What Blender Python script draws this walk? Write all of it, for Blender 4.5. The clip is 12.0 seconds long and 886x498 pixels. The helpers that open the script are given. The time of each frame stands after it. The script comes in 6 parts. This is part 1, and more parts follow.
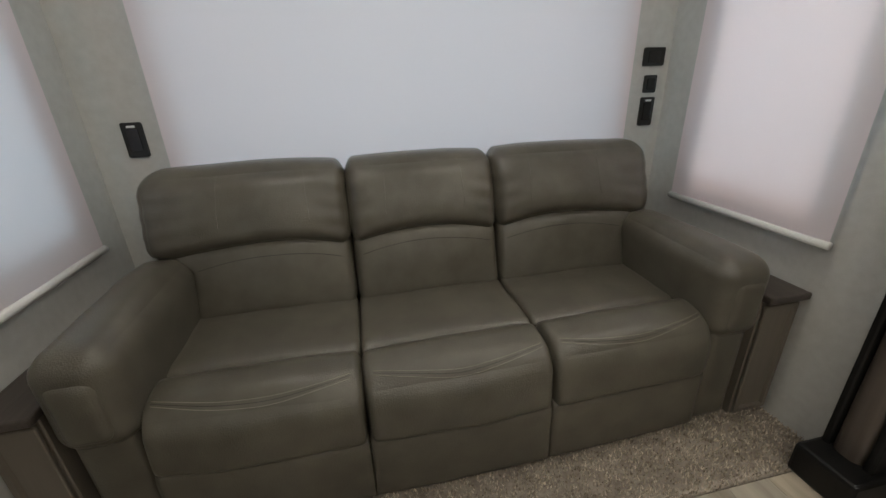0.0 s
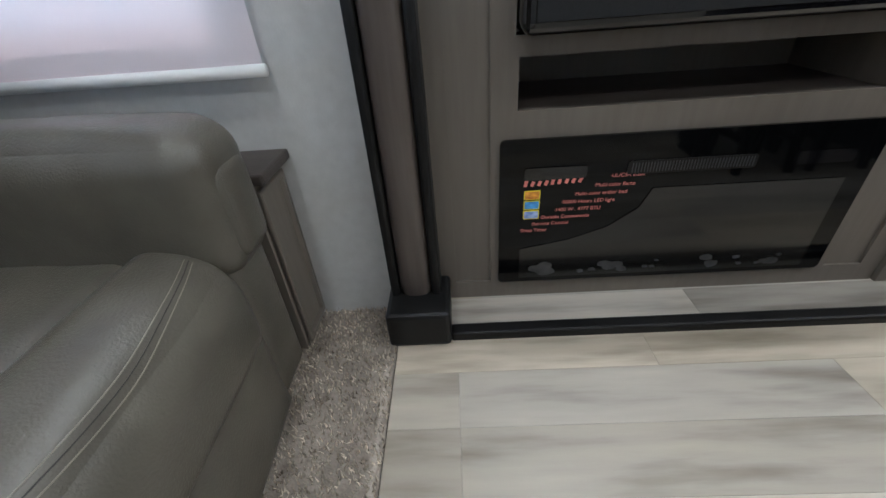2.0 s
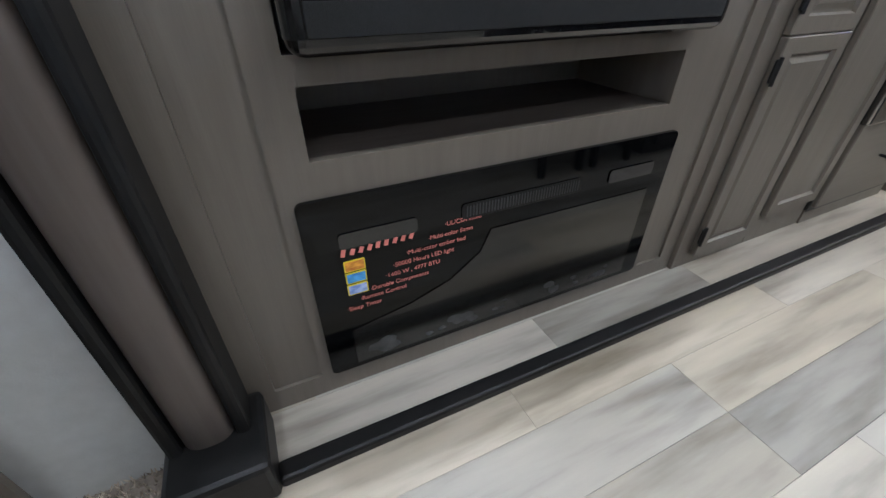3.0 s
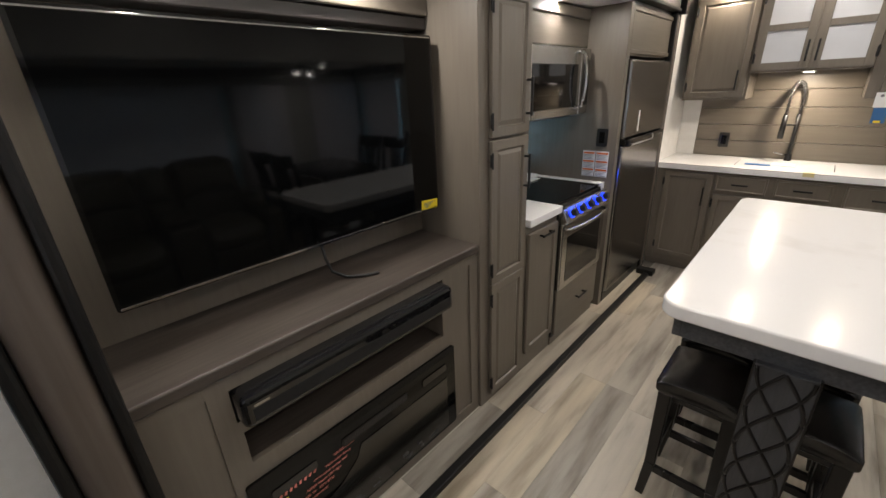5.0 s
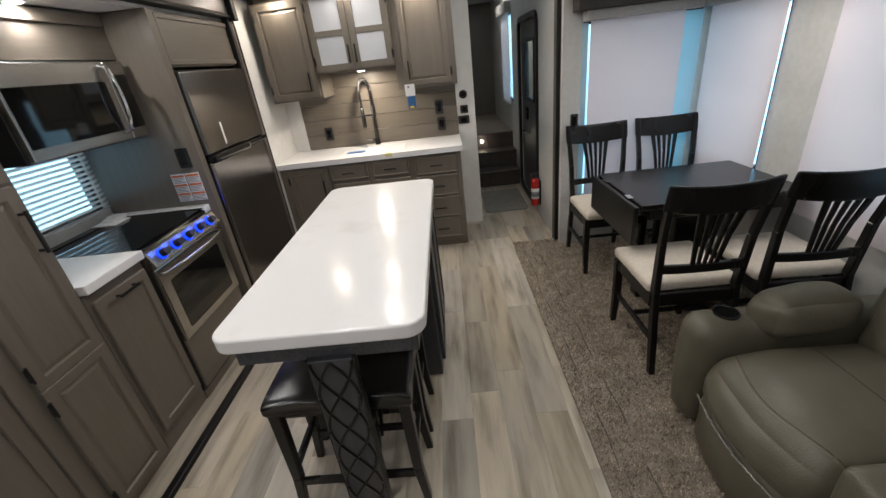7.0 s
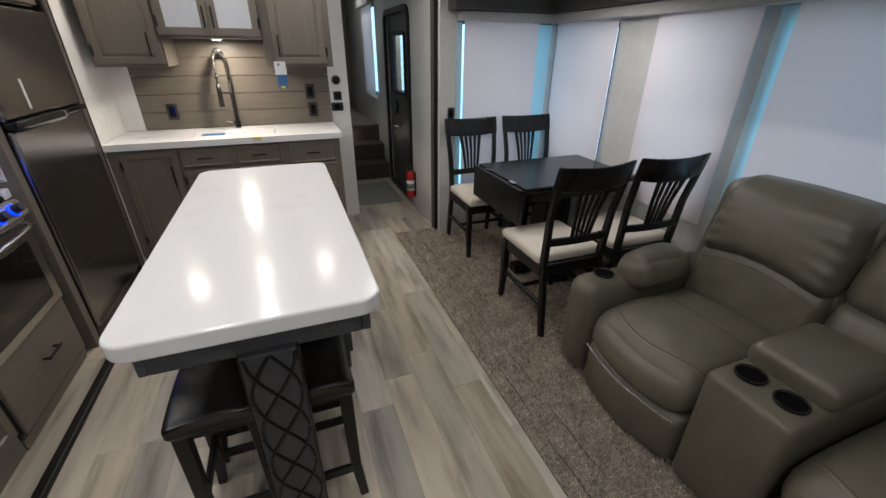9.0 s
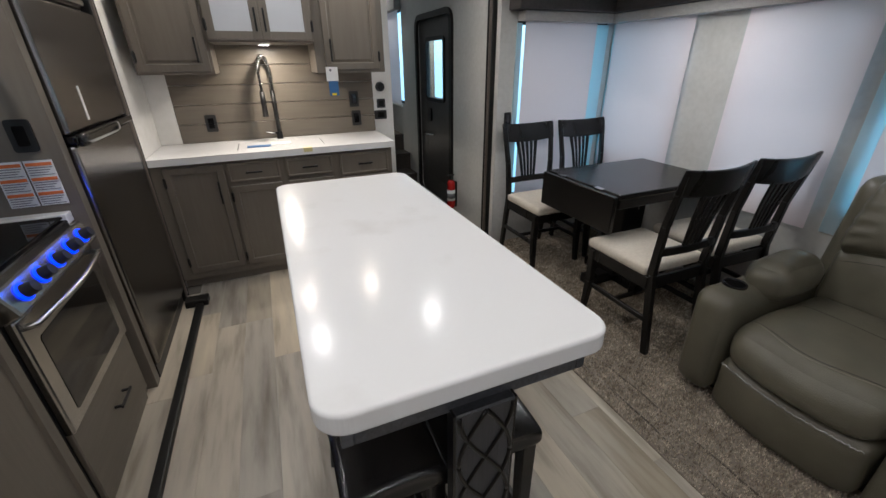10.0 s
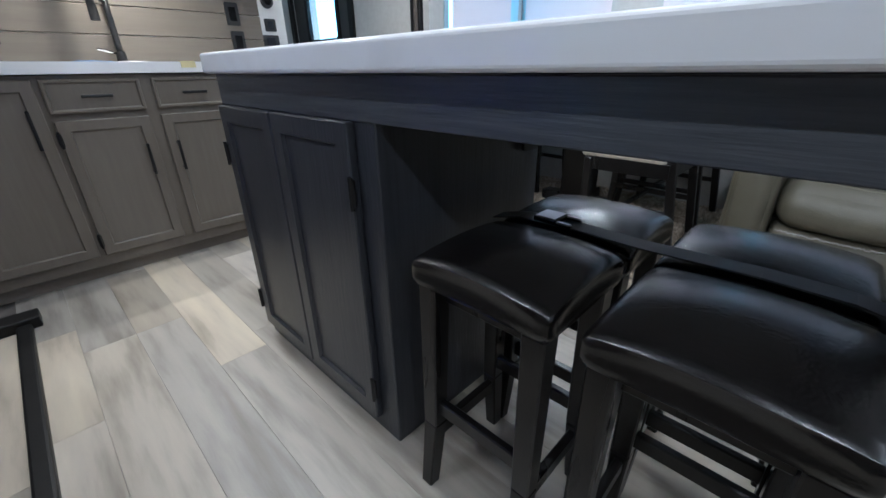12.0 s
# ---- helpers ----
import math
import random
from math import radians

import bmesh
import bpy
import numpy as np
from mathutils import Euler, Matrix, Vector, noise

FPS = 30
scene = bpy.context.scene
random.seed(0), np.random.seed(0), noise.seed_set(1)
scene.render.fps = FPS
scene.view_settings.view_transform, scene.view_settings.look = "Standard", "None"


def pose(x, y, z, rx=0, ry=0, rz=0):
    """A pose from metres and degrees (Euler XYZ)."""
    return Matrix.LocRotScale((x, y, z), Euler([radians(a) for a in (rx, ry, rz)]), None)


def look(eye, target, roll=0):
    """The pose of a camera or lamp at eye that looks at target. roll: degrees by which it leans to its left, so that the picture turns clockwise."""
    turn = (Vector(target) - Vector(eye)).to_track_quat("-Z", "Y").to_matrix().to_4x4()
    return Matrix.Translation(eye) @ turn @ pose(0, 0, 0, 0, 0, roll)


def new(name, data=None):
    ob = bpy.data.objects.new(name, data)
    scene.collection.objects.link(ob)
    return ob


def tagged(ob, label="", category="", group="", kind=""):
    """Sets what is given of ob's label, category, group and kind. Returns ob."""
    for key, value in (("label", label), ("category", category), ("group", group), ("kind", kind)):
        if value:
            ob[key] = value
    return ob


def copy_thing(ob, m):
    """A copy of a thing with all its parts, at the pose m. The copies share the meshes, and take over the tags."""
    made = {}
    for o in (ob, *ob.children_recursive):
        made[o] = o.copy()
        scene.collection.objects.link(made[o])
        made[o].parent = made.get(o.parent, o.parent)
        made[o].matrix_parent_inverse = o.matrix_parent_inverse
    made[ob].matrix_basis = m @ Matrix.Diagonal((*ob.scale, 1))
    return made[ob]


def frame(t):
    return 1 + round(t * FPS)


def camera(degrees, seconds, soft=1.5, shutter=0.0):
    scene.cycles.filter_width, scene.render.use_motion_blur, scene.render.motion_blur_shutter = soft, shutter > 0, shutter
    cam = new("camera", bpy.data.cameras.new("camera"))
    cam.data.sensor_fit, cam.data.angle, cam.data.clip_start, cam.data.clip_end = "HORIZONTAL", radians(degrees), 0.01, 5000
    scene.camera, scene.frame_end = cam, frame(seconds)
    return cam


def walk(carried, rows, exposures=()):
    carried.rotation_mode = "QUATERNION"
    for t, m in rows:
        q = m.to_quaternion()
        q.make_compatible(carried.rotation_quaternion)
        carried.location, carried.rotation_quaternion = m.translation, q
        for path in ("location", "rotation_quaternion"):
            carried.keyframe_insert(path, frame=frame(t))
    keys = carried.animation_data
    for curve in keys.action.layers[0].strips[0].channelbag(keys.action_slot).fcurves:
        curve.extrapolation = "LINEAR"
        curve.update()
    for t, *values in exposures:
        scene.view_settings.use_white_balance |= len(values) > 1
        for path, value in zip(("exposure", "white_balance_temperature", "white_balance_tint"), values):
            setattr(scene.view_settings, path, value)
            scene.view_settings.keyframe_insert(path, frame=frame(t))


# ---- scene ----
cam = camera(96.0, 12.0)
PATH = [
    (0, (0.187, 1.891, 1.201), (-0.181, 0.079, 0.438), -2.0),
    (0.5, (0.079, 1.682, 1.024), (-0.295, -0.040, 0.078), -1.5),
    (1, (0.009, 1.447, 0.943), (-0.819, -0.047, -0.098), -2.0),
    (1.5, (-0.165, 1.386, 0.909), (-1.539, 0.435, -0.190), -5.2),
    (2, (-0.319, 1.407, 0.828), (-1.978, 1.320, -0.285), -4.6),
    (2.5, (-0.502, 1.471, 0.817), (-2.069, 1.862, -0.363), -3.8),
    (3, (-0.628, 1.491, 0.816), (-2.116, 2.195, -0.320), 0.0),
    (5, (-0.250, 1.333, 1.561), (-1.530, 2.679, 0.818), -2.6),
    (5.5, (-0.081, 1.439, 1.579), (-1.133, 2.961, 0.819), -3.8),
    (6, (0.060, 1.614, 1.551), (-0.746, 3.273, 0.778), -5.6),
    (6.5, (0.206, 1.640, 1.595), (-0.292, 3.392, 0.767), -6.8),
    (7, (0.247, 1.657, 1.582), (0.163, 3.463, 0.727), -6.9),
    (7.5, (0.192, 1.625, 1.515), (0.621, 3.376, 0.648), -6.8),
    (9.5, (-0.233, 1.782, 1.498), (0.408, 3.452, 0.603), 0.6),
    (10, (-0.497, 2.074, 1.448), (0.203, 3.745, 0.601), -0.6),
    (10.5, (-0.724, 2.278, 1.250), (0.300, 3.771, 0.398), -1.2),
    (11, (-0.887, 2.464, 0.958), (0.456, 3.723, 0.174), -0.5),
    (11.5, (-0.885, 2.615, 0.821), (0.394, 3.912, -0.005), -2.7),
    (12, (-0.911, 2.775, 0.878), (0.391, 4.047, 0.052), -0.8),
]
walk(cam, [(t, look(e, g, r)) for t, e, g, r in PATH],
     [(0, -0.08, 6350, 6), (1, 0.2, 5700, 6), (2, 0.57, 5300, 6), (3, 0.84, 5150, 7), (4.8, 0.15, 6350, 10), (6, 0.05, 6050, 9),
      (7, -0.05, 6050, 9), (9.5, -0.2, 5850, 9), (10.5, -0.28, 5600, 9), (11, -0.28, 5300, 3), (11.5, -0.02, 5500, 4), (12, 0.55, 5000, 6)])

# ---- light: daylight behind the blinds, ceiling lamps ----
world = bpy.data.worlds.new("sky")
scene.world = world
world.use_nodes = True
wn = world.node_tree.nodes
sky = wn.new("ShaderNodeTexSky")
sky.sky_type = "NISHITA"
sky.sun_disc = False
sky.sun_elevation, sky.sun_rotation = radians(50), radians(270)
world.node_tree.links.new(sky.outputs[0], wn["Background"].inputs[0])
wn["Background"].inputs[1].default_value = 0.12
sun = new("sun", bpy.data.lights.new("sun", "SUN"))
sun.data.energy, sun.data.angle, sun.data.color = 2.0, radians(0.5), (1, 0.95, 0.88)
sun.rotation_euler = (0, radians(-40), 0)


def lamp(name, kind, m, energy, color, size=0.1, size_y=None, spot=None):
    ld = bpy.data.lights.new(name, kind)
    ld.energy, ld.color = energy, color
    if kind == "AREA":
        ld.size = size
        if size_y:
            ld.shape, ld.size_y = "RECTANGLE", size_y
        elif size_y is None:
            ld.shape = "DISK"
    else:
        ld.shadow_soft_size = size
    if spot:
        ld.spot_size, ld.spot_blend = radians(spot), 0.6
    ob = new(name, ld)
    ob.matrix_world = m
    return ob


DAY = (0.38, 0.76, 1.0)
WARM = (1.0, 0.84, 0.66)
NEUTRAL = (1.0, 0.92, 0.83)

# ---- materials ----


def mat(name, color, rough=0.5, metal=0.0, color2=None, scale=8.0, stretch=(1, 1, 1), detail=4.0, bump=0.0, bump_scale=None, spread=(0.35, 0.65),
        coat=0.0, spec=0.5, rough2=None, island=0.0, rand=0.0):
    """A principled material with two scales of variation and fine relief."""
    m = bpy.data.materials.new(name)
    m.use_nodes = True
    nt = m.node_tree
    p = nt.nodes["Principled BSDF"]
    p.inputs["Roughness"].default_value = rough
    p.inputs["Metallic"].default_value = metal
    p.inputs["Coat Weight"].default_value = coat
    p.inputs["Specular IOR Level"].default_value = spec
    p.inputs["Base Color"].default_value = (*color, 1)
    tc = nt.nodes.new("ShaderNodeTexCoord")
    mp = nt.nodes.new("ShaderNodeMapping")
    mp.inputs["Scale"].default_value = stretch
    nt.links.new(tc.outputs["Object"], mp.inputs[0])
    last = None
    if color2:
        n1 = nt.nodes.new("ShaderNodeTexNoise")
        n1.inputs["Scale"].default_value, n1.inputs["Detail"].default_value = scale, detail
        n2 = nt.nodes.new("ShaderNodeTexNoise")
        n2.inputs["Scale"].default_value, n2.inputs["Detail"].default_value = scale * 0.22, 2.0
        ad = nt.nodes.new("ShaderNodeMath")
        ad.operation = "MULTIPLY_ADD"
        ad.inputs[1].default_value = 0.65
        mu = nt.nodes.new("ShaderNodeMath")
        mu.operation = "MULTIPLY"
        mu.inputs[1].default_value = 0.35
        nt.links.new(mp.outputs[0], n1.inputs["Vector"])
        nt.links.new(mp.outputs[0], n2.inputs["Vector"])
        nt.links.new(n2.outputs["Fac"], mu.inputs[0])
        nt.links.new(n1.outputs["Fac"], ad.inputs[0])
        nt.links.new(mu.outputs[0], ad.inputs[2])
        rmp = nt.nodes.new("ShaderNodeValToRGB")
        rmp.color_ramp.elements[0].position, rmp.color_ramp.elements[1].position = spread
        rmp.color_ramp.elements[0].color, rmp.color_ramp.elements[1].color = (*color, 1), (*color2, 1)
        nt.links.new(ad.outputs[0], rmp.inputs[0])
        last = rmp.outputs[0]
        if rough2 is not None:
            mr = nt.nodes.new("ShaderNodeMapRange")
            mr.inputs["To Min"].default_value, mr.inputs["To Max"].default_value = rough, rough2
            mr.inputs["From Min"].default_value, mr.inputs["From Max"].default_value = 0.35, 0.65
            nt.links.new(n2.outputs["Fac"], mr.inputs[0])
            nt.links.new(mr.outputs[0], p.inputs["Roughness"])
    if (island or rand) and last is not None:
        src = nt.nodes.new("ShaderNodeNewGeometry" if island else "ShaderNodeObjectInfo")
        hv = nt.nodes.new("ShaderNodeHueSaturation")
        mr = nt.nodes.new("ShaderNodeMapRange")
        k = island or rand
        mr.inputs["To Min"].default_value, mr.inputs["To Max"].default_value = 1 - k, 1 + k
        nt.links.new(src.outputs["Random Per Island" if island else "Random"], mr.inputs[0])
        nt.links.new(mr.outputs[0], hv.inputs["Value"])
        nt.links.new(last, hv.inputs["Color"])
        last = hv.outputs[0]
    if last is not None:
        nt.links.new(last, p.inputs["Base Color"])
    if bump:
        nb = nt.nodes.new("ShaderNodeTexNoise")
        nb.inputs["Scale"].default_value, nb.inputs["Detail"].default_value = bump_scale or scale * 3, 3.0
        nt.links.new(mp.outputs[0], nb.inputs["Vector"])
        bp = nt.nodes.new("ShaderNodeBump")
        bp.inputs["Strength"].default_value, bp.inputs["Distance"].default_value = bump, 0.004
        nt.links.new(nb.outputs["Fac"], bp.inputs["Height"])
        nt.links.new(bp.outputs[0], p.inputs["Normal"])
    return m


def glow(name, color, strength):
    m = bpy.data.materials.new(name)
    m.use_nodes = True
    p = m.node_tree.nodes["Principled BSDF"]
    p.inputs["Base Color"].default_value = (*color, 1)
    p.inputs["Emission Color"].default_value = (*color, 1)
    p.inputs["Emission Strength"].default_value = strength
    return m


def blind_cloth(name="roller_blind_cloth", through_=0.16, tint=(1.0, 0.66, 0.60, 1)):
    m = bpy.data.materials.new(name)
    m.use_nodes = True
    nt = m.node_tree
    out = nt.nodes["Material Output"]
    p = nt.nodes["Principled BSDF"]
    p.inputs["Base Color"].default_value = (0.74, 0.685, 0.715, 1)
    p.inputs["Roughness"].default_value = 0.85
    tr = nt.nodes.new("ShaderNodeBsdfTranslucent")
    tr.inputs[0].default_value = tint
    mx = nt.nodes.new("ShaderNodeMixShader")
    mx.inputs[0].default_value = through_
    tc = nt.nodes.new("ShaderNodeTexCoord")
    nz = nt.nodes.new("ShaderNodeTexNoise")
    nz.inputs["Scale"].default_value = 350
    bp = nt.nodes.new("ShaderNodeBump")
    bp.inputs["Strength"].default_value, bp.inputs["Distance"].default_value = 0.15, 0.002
    nt.links.new(tc.outputs["Object"], nz.inputs["Vector"])
    nt.links.new(nz.outputs["Fac"], bp.inputs["Height"])
    nt.links.new(bp.outputs[0], p.inputs["Normal"])
    nt.links.new(p.outputs[0], mx.inputs[1])
    nt.links.new(tr.outputs[0], mx.inputs[2])
    nt.links.new(mx.outputs[0], out.inputs["Surface"])
    return m


def glass(name, color=(1, 1, 1), rough=0.0):
    m = bpy.data.materials.new(name)
    m.use_nodes = True
    p = m.node_tree.nodes["Principled BSDF"]
    p.inputs["Base Color"].default_value = (*color, 1)
    p.inputs["Roughness"].default_value = rough
    p.inputs["Transmission Weight"].default_value = 1.0
    p.inputs["IOR"].default_value = 1.45
    return m


WOOD_A, WOOD_B = (0.142, 0.1215, 0.097), (0.162, 0.140, 0.1125)
wood_up = mat("greige_wood_upright_grain", WOOD_A, 0.34, color2=WOOD_B, scale=7, stretch=(9, 9, 0.7), bump=0.08, bump_scale=30, rough2=0.42)
wood_flat = mat("greige_wood_level_grain", WOOD_A, 0.42, color2=WOOD_B, scale=7, stretch=(9, 0.7, 9), bump=0.08, bump_scale=30, rough2=0.42)
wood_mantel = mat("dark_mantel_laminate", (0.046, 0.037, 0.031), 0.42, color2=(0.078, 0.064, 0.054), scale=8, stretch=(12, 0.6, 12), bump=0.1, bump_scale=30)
wood_backsplash = mat("backsplash_board", (0.140, 0.119, 0.092), 0.4, color2=(0.168, 0.145, 0.114), scale=6, stretch=(0.7, 8, 9), bump=0.08, bump_scale=30)
wood_island = mat("charcoal_island_wood", (0.030, 0.032, 0.038), 0.34, color2=(0.050, 0.052, 0.060), scale=9, stretch=(12, 12, 0.6), bump=0.2, bump_scale=26)
# apron grain is lightened and blued to carry the window daylight falling on it
wood_apron_daylit = mat("daylit_charcoal_apron_wood", (0.042, 0.045, 0.052), 0.36, color2=(0.085, 0.090, 0.102), scale=9, stretch=(12, 0.6, 12), bump=0.25, bump_scale=26)
wood_black = mat("black_stained_wood", (0.005, 0.0045, 0.0045), 0.27, color2=(0.009, 0.008, 0.0075), scale=12, stretch=(6, 6, 0.8), bump=0.02, rough2=0.34, spec=0.35)
trim_brown = mat("brown_slide_trim", (0.082, 0.066, 0.055), 0.33, color2=(0.120, 0.099, 0.084), scale=6, stretch=(9, 9, 0.5), bump=0.05)
trim_black = mat("black_rubber_trim", (0.006, 0.006, 0.006), 0.45, color2=(0.011, 0.0105, 0.010), scale=20, bump=0.06, spec=0.3)
wall_paint = mat("grey_white_wallboard", (0.50, 0.49, 0.46), 0.7, color2=(0.56, 0.55, 0.52), scale=30, bump=0.15, bump_scale=220)
white_panel = mat("white_panel", (0.66, 0.65, 0.62), 0.55, color2=(0.72, 0.71, 0.69), scale=16, bump=0.05, bump_scale=160)
ceiling_white = mat("white_ceiling_board", (0.72, 0.71, 0.69), 0.65, color2=(0.78, 0.77, 0.75), scale=12, bump=0.1, bump_scale=180)
fascia_dark = mat("dark_taupe_fascia", (0.035, 0.030, 0.028), 0.5, color2=(0.06, 0.052, 0.048), scale=8, stretch=(6, 1, 6), bump=0.06)
valance_grey = mat("light_grey_woven_valance", (0.34, 0.33, 0.31), 0.7, color2=(0.46, 0.45, 0.43), scale=120, stretch=(1, 1, 2.5), bump=0.3, bump_scale=160)
quartz = mat("white_quartz", (0.81, 0.80, 0.795), 0.16, color2=(0.70, 0.68, 0.66), scale=5, detail=8, spread=(0.56, 0.74), rough2=0.19, spec=0.24)
leather = mat("taupe_leather", (0.066, 0.0590, 0.0455), 0.32, color2=(0.130, 0.118, 0.092), scale=11, spread=(0.25, 0.75), bump=0.26, bump_scale=230)
leather_olive = mat("olive_grey_leather", (0.092, 0.084, 0.058), 0.34, color2=(0.142, 0.130, 0.095), scale=8, spread=(0.25, 0.75), bump=0.3, bump_scale=230)
table_black = mat("satin_black_tabletop", (0.0055, 0.005, 0.005), 0.26, color2=(0.008, 0.0072, 0.007), scale=5, stretch=(1, 8, 1))
leather_black = mat("black_seat_vinyl", (0.006, 0.0055, 0.0055), 0.22, color2=(0.010, 0.009, 0.009), scale=9, bump=0.14, bump_scale=170, rough2=0.27)
thread = mat("light_stitch_thread", (0.23, 0.207, 0.165), 0.7)
cream_cloth = mat("cream_seat_cloth", (0.56, 0.50, 0.42), 0.85, color2=(0.64, 0.58, 0.49), scale=60, bump=0.35, bump_scale=420)
black_plastic = mat("black_plastic", (0.010, 0.010, 0.010), 0.42, color2=(0.016, 0.016, 0.016), scale=30, bump=0.05)
gloss_black = mat("gloss_black_plastic", (0.005, 0.005, 0.006), 0.07, coat=0.5)
screen_black = mat("black_screen_glass", (0.0025, 0.0027, 0.003), 0.05, spec=0.26)
steel = mat("brushed_stainless", (0.42, 0.41, 0.39), 0.26, metal=1.0, color2=(0.50, 0.49, 0.47), scale=30, stretch=(1, 1, 40), bump=0.02)
fridge_steel = mat("dark_fridge_steel", (0.27, 0.26, 0.25), 0.23, metal=1.0, color2=(0.33, 0.32, 0.31), scale=24, stretch=(30, 30, 1), bump=0.02)
chrome = mat("polished_chrome", (0.75, 0.75, 0.75), 0.08, metal=1.0)
dark_iron = mat("black_powder_coated_metal", (0.012, 0.012, 0.012), 0.38, metal=0.3)
frost = mat("frosted_glass", (0.50, 0.51, 0.535), 0.3, color2=(0.58, 0.59, 0.615), scale=3)
red_paint = mat("red_enamel", (0.45, 0.015, 0.012), 0.25, coat=0.4)
paper = mat("white_paper", (0.75, 0.75, 0.74), 0.7)
orange_print = mat("orange_print", (0.65, 0.16, 0.04), 0.7)
pink_print = mat("salmon_print", (0.72, 0.22, 0.18), 0.5)
yellow_paper = mat("yellow_sticker", (0.80, 0.62, 0.02), 0.6)
blue_paper = mat("blue_card", (0.03, 0.12, 0.30), 0.6)
grey_print = mat("grey_print", (0.18, 0.18, 0.19), 0.6)
joint_dark = mat("dark_joint", (0.030, 0.026, 0.021), 0.7)
subfloor = mat("subfloor_board", (0.13, 0.115, 0.10), 0.8, color2=(0.17, 0.15, 0.13), scale=12)
carpet_base = mat("carpet_backing", (0.19, 0.16, 0.13), 0.95, color2=(0.33, 0.285, 0.235), scale=70, bump=0.8, bump_scale=260)
carpet_fibre = mat("brown_grey_carpet_fibre", (0.26, 0.215, 0.160), 0.9, color2=(0.60, 0.525, 0.415), scale=55, spread=(0.4, 0.6), island=0.5)
mat_cloth = mat("grey_doormat", (0.17, 0.155, 0.135), 0.95, color2=(0.27, 0.25, 0.22), scale=90, bump=0.6, bump_scale=300)
cloth_blind = blind_cloth()
# cyan tint and high translucency imitate daylight spilling past the blinds onto wallboard
cloth_spill = blind_cloth("milky_daylight_spill", 0.55, (0.55, 0.95, 1.0, 1))
clear_glass = glass("window_glass")
smoke_glass = mat("smoked_oven_glass", (0.006, 0.006, 0.006), 0.05)
puck_glow = glow("puck_lens", (1.0, 0.9, 0.76), 16)
step_glow = glow("step_lamp_lens", (1.0, 0.85, 0.6), 8)
knob_glow = glow("blue_knob_ring", (0.006, 0.04, 1.0), 2.4)
log_ash = mat("grey_ember_bed", (0.02, 0.02, 0.02), 0.5, color2=(0.07, 0.07, 0.07), scale=30)
white_plastic = mat("white_plastic", (0.75, 0.75, 0.73), 0.4)


def plank_mat():
    m = mat("vinyl_plank", (0.200, 0.168, 0.122), 0.36, color2=(0.53, 0.470, 0.365), scale=2.4, stretch=(6.5, 0.8, 1), detail=7, spread=(0.33, 0.66), bump=0.04, bump_scale=40, rough2=0.46)
    nt = m.node_tree
    p = nt.nodes["Principled BSDF"]
    rmp = [n for n in nt.nodes if n.type == "VALTORGB"][0]
    e = rmp.color_ramp.elements.new(0.5)
    e.color = (0.44, 0.387, 0.308, 1)
    mp = [n for n in nt.nodes if n.type == "MAPPING"][0]
    oi = nt.nodes.new("ShaderNodeObjectInfo")
    sc = nt.nodes.new("ShaderNodeVectorMath")
    sc.operation = "SCALE"
    sc.inputs["Scale"].default_value = 40.0
    cb = nt.nodes.new("ShaderNodeCombineXYZ")
    nt.links.new(oi.outputs["Random"], cb.inputs[0])
    nt.links.new(oi.outputs["Random"], cb.inputs[1])
    nt.links.new(cb.outputs[0], sc.inputs[0])
    nt.links.new(sc.outputs[0], mp.inputs["Location"])
    hv = nt.nodes.new("ShaderNodeHueSaturation")
    pw = nt.nodes.new("ShaderNodeMath")
    pw.operation = "MULTIPLY_ADD"
    pw.inputs[1].default_value, pw.inputs[2].default_value = 0.44, 0.76
    ml = nt.nodes.new("ShaderNodeMath")
    ml.operation = "MULTIPLY"
    ml.inputs[1].default_value = 7.31
    fr = nt.nodes.new("ShaderNodeMath")
    fr.operation = "FRACT"
    sa = nt.nodes.new("ShaderNodeMath")
    sa.operation = "MULTIPLY_ADD"
    sa.inputs[1].default_value, sa.inputs[2].default_value = 0.55, 0.68
    nt.links.new(oi.outputs["Random"], pw.inputs[0])
    nt.links.new(oi.outputs["Random"], ml.inputs[0])
    nt.links.new(ml.outputs[0], fr.inputs[0])
    nt.links.new(fr.outputs[0], sa.inputs[0])
    nt.links.new(sa.outputs[0], hv.inputs["Saturation"])
    nt.links.new(pw.outputs[0], hv.inputs["Value"])
    nt.links.new(rmp.outputs[0], hv.inputs["Color"])
    nt.links.new(hv.outputs[0], p.inputs["Base Color"])
    return m


planks_vinyl = plank_mat()

# ---- mesh helpers ----


def box(x0, x1, y0, y1, z0, z1, bev=0.0, seg=2, bm=None):
    """A box, with bevelled edges, added to bm or to a new mesh."""
    tmp = bmesh.new()
    bmesh.ops.create_cube(tmp, size=1.0)
    tmp.transform(Matrix.Translation(((x0 + x1) / 2, (y0 + y1) / 2, (z0 + z1) / 2)) @ Matrix.Diagonal((abs(x1 - x0), abs(y1 - y0), abs(z1 - z0), 1)))
    if bev:
        bmesh.ops.bevel(tmp, geom=tmp.edges[:], offset=bev, segments=seg, affect="EDGES", profile=0.5, clamp_overlap=True)
    return merge(bm, tmp)


def merge(bm, tmp):
    if bm is None:
        return tmp
    me = bpy.data.meshes.new("tmp")
    tmp.to_mesh(me)
    tmp.free()
    bm.from_mesh(me)
    bpy.data.meshes.remove(me)
    return bm


